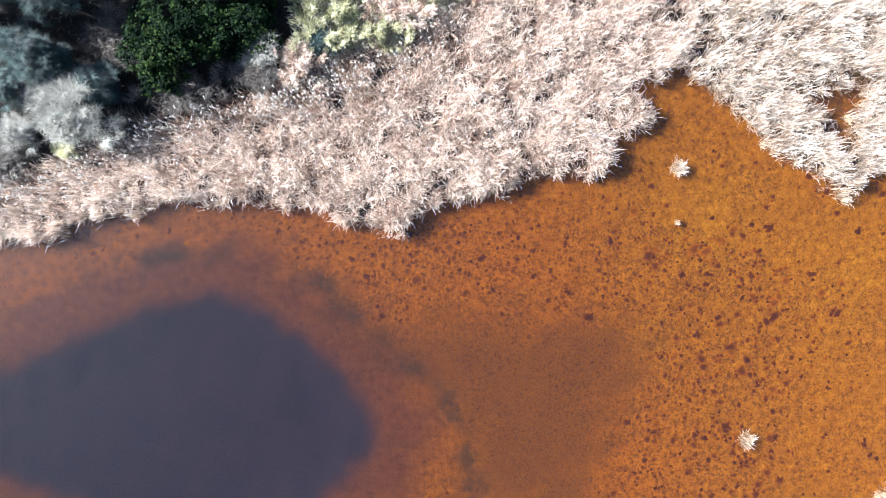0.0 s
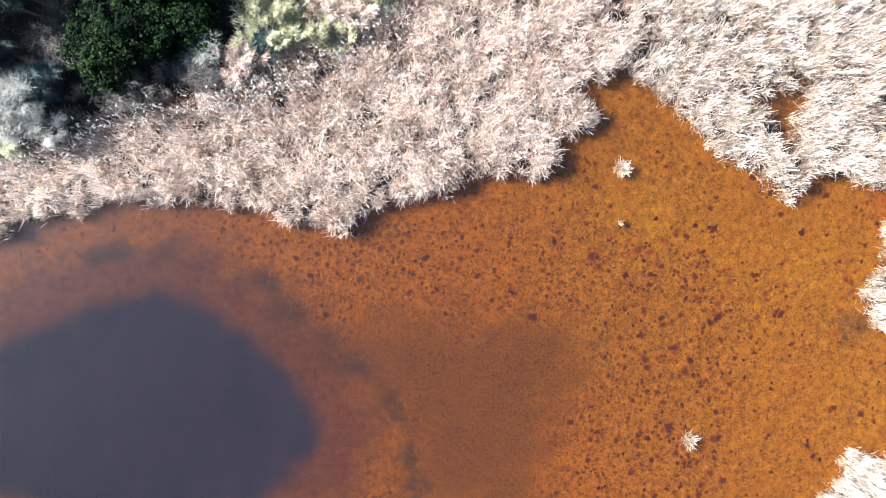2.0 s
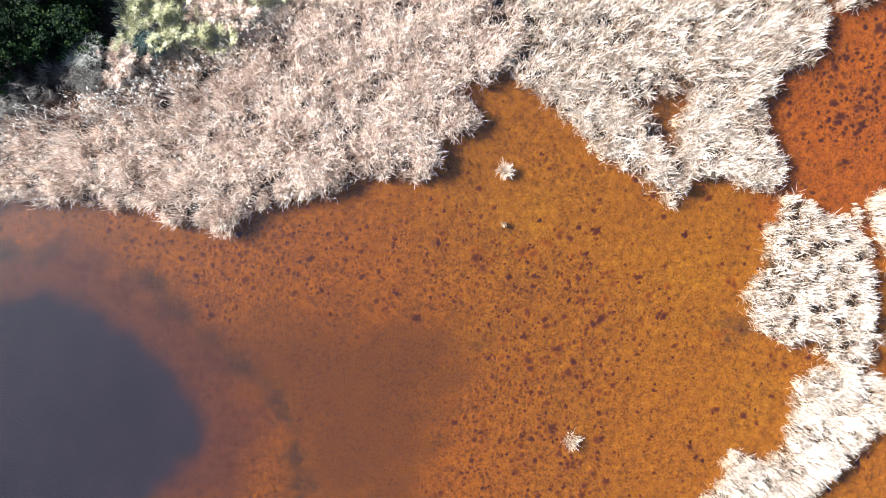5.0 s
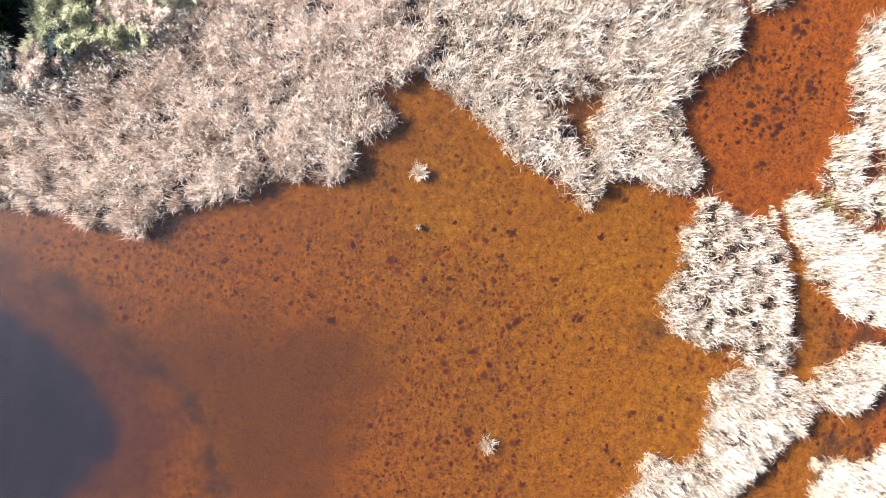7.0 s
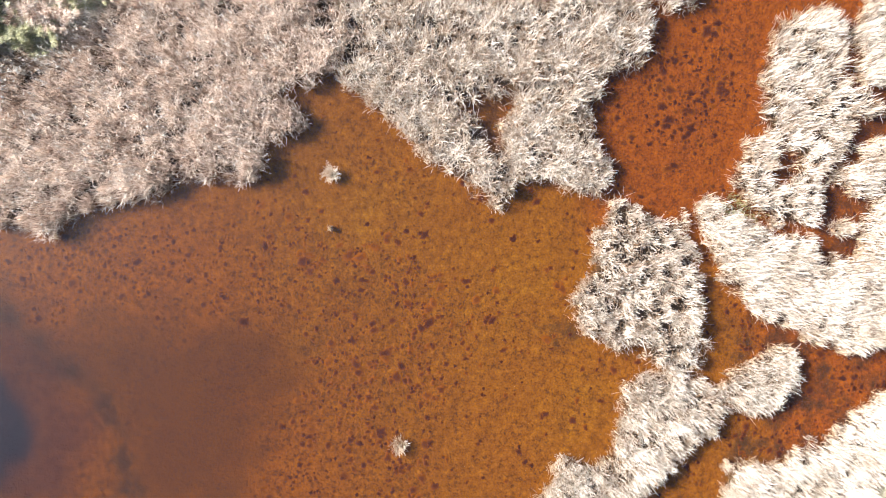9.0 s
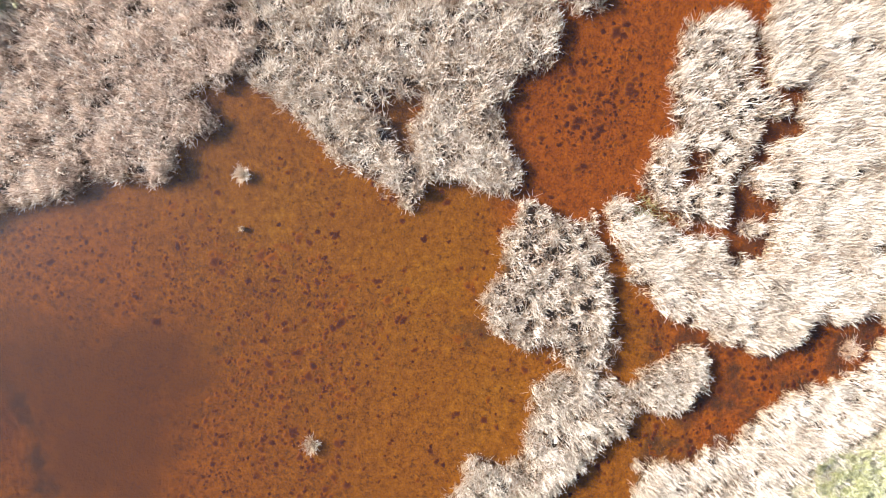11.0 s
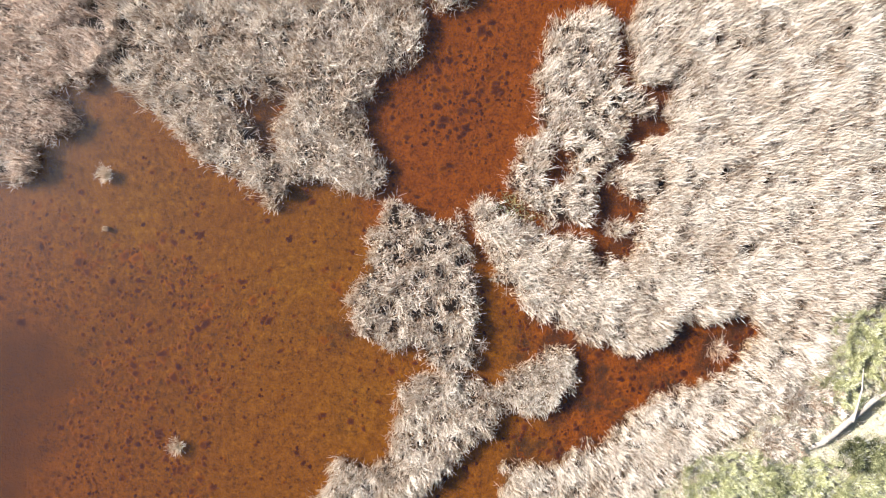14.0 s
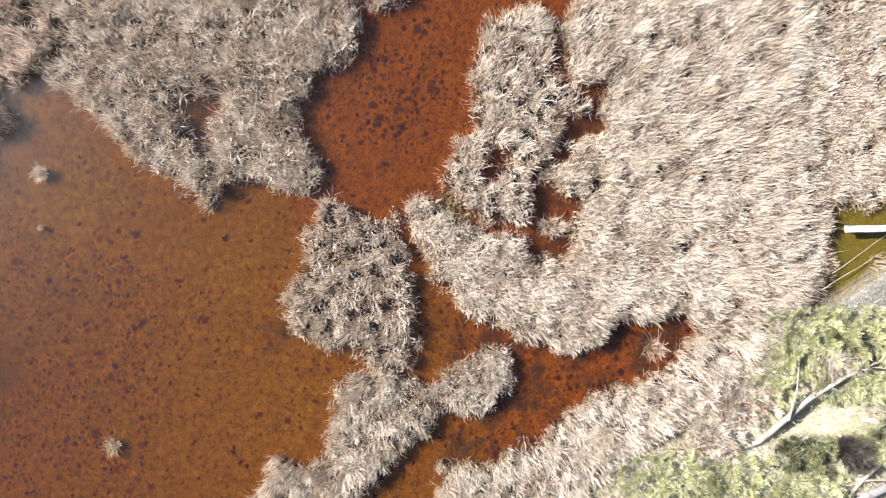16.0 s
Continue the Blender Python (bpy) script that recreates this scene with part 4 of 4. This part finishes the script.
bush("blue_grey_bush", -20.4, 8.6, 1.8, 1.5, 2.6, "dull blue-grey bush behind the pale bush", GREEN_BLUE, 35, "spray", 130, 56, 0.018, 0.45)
bush("pale_bush", -21.3, 7.4, 3.0, 2.6, 3.0, "pale grey bare twiggy bush on the shore", GREY_TWIG, 36, "spray", 330, 60, 0.0125, 0.6)
bush("pale_bush", -25.0, 6.0, 1.3, 1.2, 2.0, "small pale grey twiggy bush at the reeds", GREY_TWIG, 37, "spray", 90, 56, 0.0125, 0.5)
bush("green_bush", -22.4, 5.2, 0.9, 0.6, 1.2, "low yellow-green bush at the foot of the pale bush", GREEN_LIGHT, 38, "spray", 50, 60, 0.018, 0.3)
bush("grey_bush", -10.6, 10.7, 1.2, 1.1, 1.6, "bare grey twiggy bush among green leaves", GREY_TWIG, 39, "spray", 46, 40, 0.014, 0.6)
bush("yellow_bush", -6.7, 13.0, 2.0, 1.9, 1.7, "yellow-green feathery bush behind the reeds", GREEN_YELLOW, 40, clumps=150, each=60, clump=0.42, scrub=True)
bush("pale_bush", -2.6, 13.7, 2.1, 1.3, 1.6, "pale dry bush behind the reeds", STRAW_REED, 41, clumps=110, each=60, clump=0.5, scrub=True)
bush("yellow_bush", -4.2, 12.2, 2.2, 1.0, 1.2, "yellow-green bush behind the reeds", GREEN_YELLOW, 42, clumps=110, each=60, clump=0.42, scrub=True)
bush("pale_bush", -8.4, 10.1, 1.3, 1.1, 1.5, "pale straw-coloured twiggy bush at the reeds' edge", STRAW_REED, 43, clumps=60, each=60, clump=0.45, scrub=True)
bush("green_bush", -7.2, 11.3, 1.1, 0.9, 1.3, "small grey-green bush at the reeds' edge", GREEN_BLUE, 44, "spray", 60, 40, 0.022, 0.4)
bush("yellow_bush", -0.4, 14.6, 1.5, 0.9, 1.2, "dull yellow-green bush behind the reeds", GREEN_YELLOW, 45, clumps=60, each=60, clump=0.42, scrub=True)
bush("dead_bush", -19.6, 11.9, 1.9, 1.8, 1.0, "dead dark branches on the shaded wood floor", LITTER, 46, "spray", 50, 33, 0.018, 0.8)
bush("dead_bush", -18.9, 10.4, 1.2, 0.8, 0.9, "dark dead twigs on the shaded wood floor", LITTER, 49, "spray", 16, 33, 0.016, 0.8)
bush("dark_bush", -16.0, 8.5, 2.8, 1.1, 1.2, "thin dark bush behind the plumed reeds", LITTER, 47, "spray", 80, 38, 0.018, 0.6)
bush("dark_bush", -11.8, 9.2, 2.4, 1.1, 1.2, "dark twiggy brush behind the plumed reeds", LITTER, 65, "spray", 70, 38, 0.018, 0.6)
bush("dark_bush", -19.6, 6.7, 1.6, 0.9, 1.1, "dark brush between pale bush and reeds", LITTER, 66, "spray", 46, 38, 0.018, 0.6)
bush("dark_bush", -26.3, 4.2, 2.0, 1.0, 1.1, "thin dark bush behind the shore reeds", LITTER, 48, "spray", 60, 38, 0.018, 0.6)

# south-east bank
bush("feathery_bush", 61.0, -5.7, 2.3, 1.8, 1.0, "yellow-green feathery scrub growing over a fallen tree", GREEN_LIGHT, 51, clumps=190, each=70, leaf=0.08, clump=0.36, scrub=True)
bush("feathery_bush", 64.2, -5.3, 2.2, 1.6, 1.2, "green feathery scrub beside the mud", GREEN_LIGHT, 52, clumps=190, each=70, leaf=0.08, clump=0.36, scrub=True)
bush("olive_bush", 63.4, -6.0, 1.2, 0.9, 1.0, "darker olive leaves within the feathery scrub", OLIVE, 67, clumps=60, each=60, leaf=0.09, clump=0.36, scrub=True)
bush("feathery_bush", 63.9, -8.3, 2.4, 0.9, 0.5, "yellow-green scrub along the fallen tree", GREEN_LIGHT, 53, clumps=130, each=70, leaf=0.08, clump=0.36, scrub=True)
bush("feathery_bush", 52.6, -14.2, 2.6, 1.6, 0.6, "olive-green scrub at the edge of the sedge", GREEN_LIGHT, 54, clumps=180, each=70, leaf=0.08, clump=0.36, scrub=True)
bush("feathery_bush", 56.5, -14.4, 2.3, 1.5, 0.65, "yellow-green feathery scrub beside the fallen tree's foot", GREEN_LIGHT, 55, clumps=190, each=70, leaf=0.08, clump=0.36, scrub=True)
bush("olive_bush", 55.0, -14.6, 0.9, 0.7, 0.6, "olive leaves under the yellow-green scrub", OLIVE, 68, clumps=50, each=60, leaf=0.09, clump=0.36, scrub=True)
bush("olive_bush", 60.8, -12.4, 1.6, 0.9, 0.8, "dark olive low scrub in the grass", OLIVE, 56, clumps=150, each=60, leaf=0.09, clump=0.4, scrub=True)
bush("brown_bush", 63.6, -12.4, 1.2, 1.1, 0.9, "brown bare twiggy bush in the grass", LITTER, 57, "spray", 60, 50, 0.02, 0.5)
bush("feathery_bush", 65.7, -11.9, 1.7, 1.4, 0.9, "light green feathery scrub", GREEN_LIGHT, 58, clumps=110, each=70, leaf=0.08, clump=0.36, scrub=True)
bush("feathery_bush", 60.6, -15.0, 2.6, 1.3, 0.6, "light green feathery scrub in the grass", GREEN_LIGHT, 59, clumps=150, each=70, leaf=0.08, clump=0.36, scrub=True)
bush("pale_bush", 57.3, -9.6, 1.6, 1.4, 0.8, "pale dry brush beside the sedge", STRAW, 60, clumps=45, each=60, clump=0.5, scrub=True)
bush("pale_bush", 55.4, -11.7, 1.4, 1.1, 0.6, "pale dry twigs beside the sedge", STRAW, 61, clumps=40, each=50, clump=0.5, scrub=True)
bush("feathery_bush", 59.2, -8.3, 1.2, 1.2, 0.8, "small yellow-green scrub beside the forked branch", GREEN_LIGHT, 62, clumps=80, each=70, leaf=0.08, clump=0.36, scrub=True)
bush("pale_bush", 62.4, -6.6, 1.6, 0.9, 0.9, "bare pale twigs caught in the scrub", STRAW, 69, "spray", 24, 20, 0.022, 0.8)


def log(name, points, radii, label, seed, wood=BARK_PALE, branches=()):
    """A fallen trunk on the ground with broken branches."""
    p = np.array(points, float)
    e = thing(name, *p[0], label, "log")
    part("trunk", tube(p - p[0], radii, 10, 0.11, seed), wood, e)
    for i, (a, b, r) in enumerate(branches):
        pts = bent(np.array(a) - p[0], np.array(b) - p[0], (0, 0, 0.1), 6, seed * 7 + i, 0.06)
        part("branch", tube(pts, np.linspace(r, r * 0.35, 6), 6, 0.05, i), wood, e)
    return e


log("fallen_tree", [(57.2, -12.1, 0.36), (58.0, -11.75, 0.38), (58.7, -11.2, 0.42), (59.8, -10.15, 0.47), (60.8, -9.2, 0.54), (61.8, -8.5, 0.62), (63.0, -7.7, 0.7), (64.4, -7.0, 0.75), (66.5, -6.2, 0.8)],
    [0.13, 0.18, 0.185, 0.175, 0.16, 0.145, 0.125, 0.10, 0.06], "bleached barkless fallen tree with a forked branch lying on the grass", 71, branches=[
        ((59.7, -10.4, 0.6), (60.05, -7.1, 0.9), 0.085), ((59.95, -8.0, 0.85), (60.9, -9.0, 0.7), 0.03), ((60.0, -7.9, 0.85), (59.2, -8.4, 0.7), 0.025),
        ((61.6, -8.6, 0.7), (61.0, -6.8, 1.0), 0.03), ((62.2, -8.2, 0.7), (61.8, -6.7, 1.1), 0.03), ((62.8, -7.8, 0.7), (62.2, -6.6, 1.1), 0.028),
        ((64.0, -7.2, 0.8), (65.4, -5.9, 1.2), 0.045), ((64.2, -7.1, 0.8), (65.9, -7.2, 1.1), 0.045), ((63.6, -7.4, 0.8), (63.2, -6.3, 1.2), 0.025),
        ((61.2, -8.9, 0.7), (60.2, -8.1, 0.9), 0.025), ((64.6, -6.8, 0.8), (64.4, -5.6, 1.2), 0.025), ((62.0, -8.4, 0.7), (63.4, -8.7, 0.8), 0.03)])
log("fallen_branch", [(63.5, -14.9, 0.4), (64.3, -13.9, 0.5), (65.2, -13.0, 0.55), (66.4, -12.0, 0.6)], [0.11, 0.11, 0.09, 0.06], "grey fallen branch in the grass", 72,
    branches=[((64.2, -14.0, 0.5), (66.6, -13.9, 0.6), 0.07)])
log("fallen_log", [(63.4, -15.6, 0.4), (64.6, -14.95, 0.45), (66.0, -14.3, 0.45), (67.5, -13.6, 0.45)], [0.24, 0.26, 0.25, 0.22], "weathered dark grey fallen log", 73, bark("grey_wood", (0.08, 0.07, 0.07), (0.36, 0.33, 0.31)))
log("fallen_log", [(64.1, -10.3, 0.38), (65.2, -10.5, 0.4), (66.8, -10.8, 0.4)], [0.16, 0.17, 0.15], "pale pinkish fallen log in the grass", 74)

# plank over the green pond
def plank(a, b, wide, thick, z, label):
    e = thing("plank", a[0], a[1], z, label, "plank")
    dx, dy = b[0] - a[0], b[1] - a[1]
    size = math.hypot(dx, dy)
    bm = bmesh.new()
    bmesh.ops.create_cube(bm, size=1.0, matrix=Matrix.Translation((size / 2, 0, 0)) @ Matrix.Diagonal((size, wide, thick, 1)))
    bmesh.ops.subdivide_edges(bm, edges=[q for q in bm.edges if abs(q.verts[0].co.x - q.verts[1].co.x) > 0.5], cuts=9)
    rng = np.random.default_rng(5)
    for v in bm.verts:
        v.co.y += 0.015 * rng.standard_normal()
        v.co.z += 0.012 * rng.standard_normal()
        if v.co.x < 0.01:
            v.co.x += 0.12 * rng.random()
    bmesh.ops.bevel(bm, geom=list(bm.edges), offset=0.008, segments=1, affect="EDGES")
    me = bpy.data.meshes.new("board")
    bm.to_mesh(me)
    bm.free()
    me.materials.append(PAINT)
    board = new("board", me)
    board.parent = e
    e.rotation_euler = (0, 0, math.atan2(dy, dx))
    for i, at in enumerate((0.25, size - 0.4)):
        post = part("post", tube([(at, 0, -0.75), (at, 0, -0.03)], [0.06, 0.06], 8), BARK_DARK, e)
    return e


plank((62.9, 1.05), (67.9, 1.2), 0.40, 0.06, 0.28, "white-painted flaking plank laid over the green pond")
tussock(65.2, -0.9, 0.9, 0.6, "pale arching tussock at the pond's muddy edge", 120, 27)
for i, (a, b) in enumerate((((62.2, -1.6, 0.35), (65.4, 0.7, 0.25)), ((61.6, -2.6, 0.35), (65.4, -0.2, 0.2)), ((62.0, -0.4, 0.5), (63.3, -0.2, 0.2)))):
    stalk = joined("reed_stalk", *(lambda q: (q[0], q[1], q[2]))(tube(bent(a, b, (0, 0, 0.05), 6, i, 0.02), np.linspace(0.018, 0.008, 6), 5)), STRAW, np.full(30, 0.7))
    tagged(stalk, "long pale dead reed stalk fallen across the green pond", "stalk", "stalks over the pond")


def bank_grass(outline, count, seed, label, tall=0.22, material=GRASS):
    rng = np.random.default_rng(seed)
    pts = np.array(outline)
    lo, hi = np.maximum(pts.min(0), (-30, -19)), np.minimum(pts.max(0), (70, 17))
    x, y = rng.uniform(lo[0], hi[0], count), rng.uniform(lo[1], hi[1], count)
    keep = (edge(outline, x, y)[0] > 0) & (waves(x, y, 2.2, seed) + 0.8 * rng.standard_normal(count) > -0.3)
    x, y = x[keep], y[keep]
    n = len(x)
    base = np.stack([x, y, ground_z(x, y) - 0.02], 1)
    sets = sprigs(base, rng.uniform(0, 6.28, n), tall * rng.uniform(0.5, 1.4, n), tall * rng.uniform(0.3, 1.3, n), rng.uniform(0.012, 0.03, n), rng.uniform(0.1, 0.6, n),
                  np.clip(0.5 + 0.2 * rng.standard_normal(n) + 0.15 * waves(x, y, 3, seed + 1), 0, 1))
    return tagged(joined("grass", *sets[:3], material, sets[3]), label, "grass", kind="stuff")


bank_grass(LAND_SE, 70000, 81, "short yellow-green bank grass with dry straw")
bank_grass(LAND_SE, 26000, 84, "dead pale grass stems lying in the bank grass", 0.42, STRAW)
FRINGE = [(44.5, -18.5), (46.0, -15.8), (48.1, -13.8), (50.5, -12.1), (53.0, -10.9), (55.0, -9.2), (57.0, -7.0), (58.8, -5.1), (61.0, -4.2), (62.0, -5.2), (59.5, -7.6), (57.8, -10.0), (55.2, -12.2), (52.0, -13.6), (49.6, -15.6), (48.2, -18.5)]
reed_bed("sedge_fringe", FRINGE, "thin dry sedge and straw between the bed and the bank", 170, 0.7, 950, brown=0.12, pale=0.84, gaps=0.6, toss=0.4, scatter=0.3, grow=0.5)
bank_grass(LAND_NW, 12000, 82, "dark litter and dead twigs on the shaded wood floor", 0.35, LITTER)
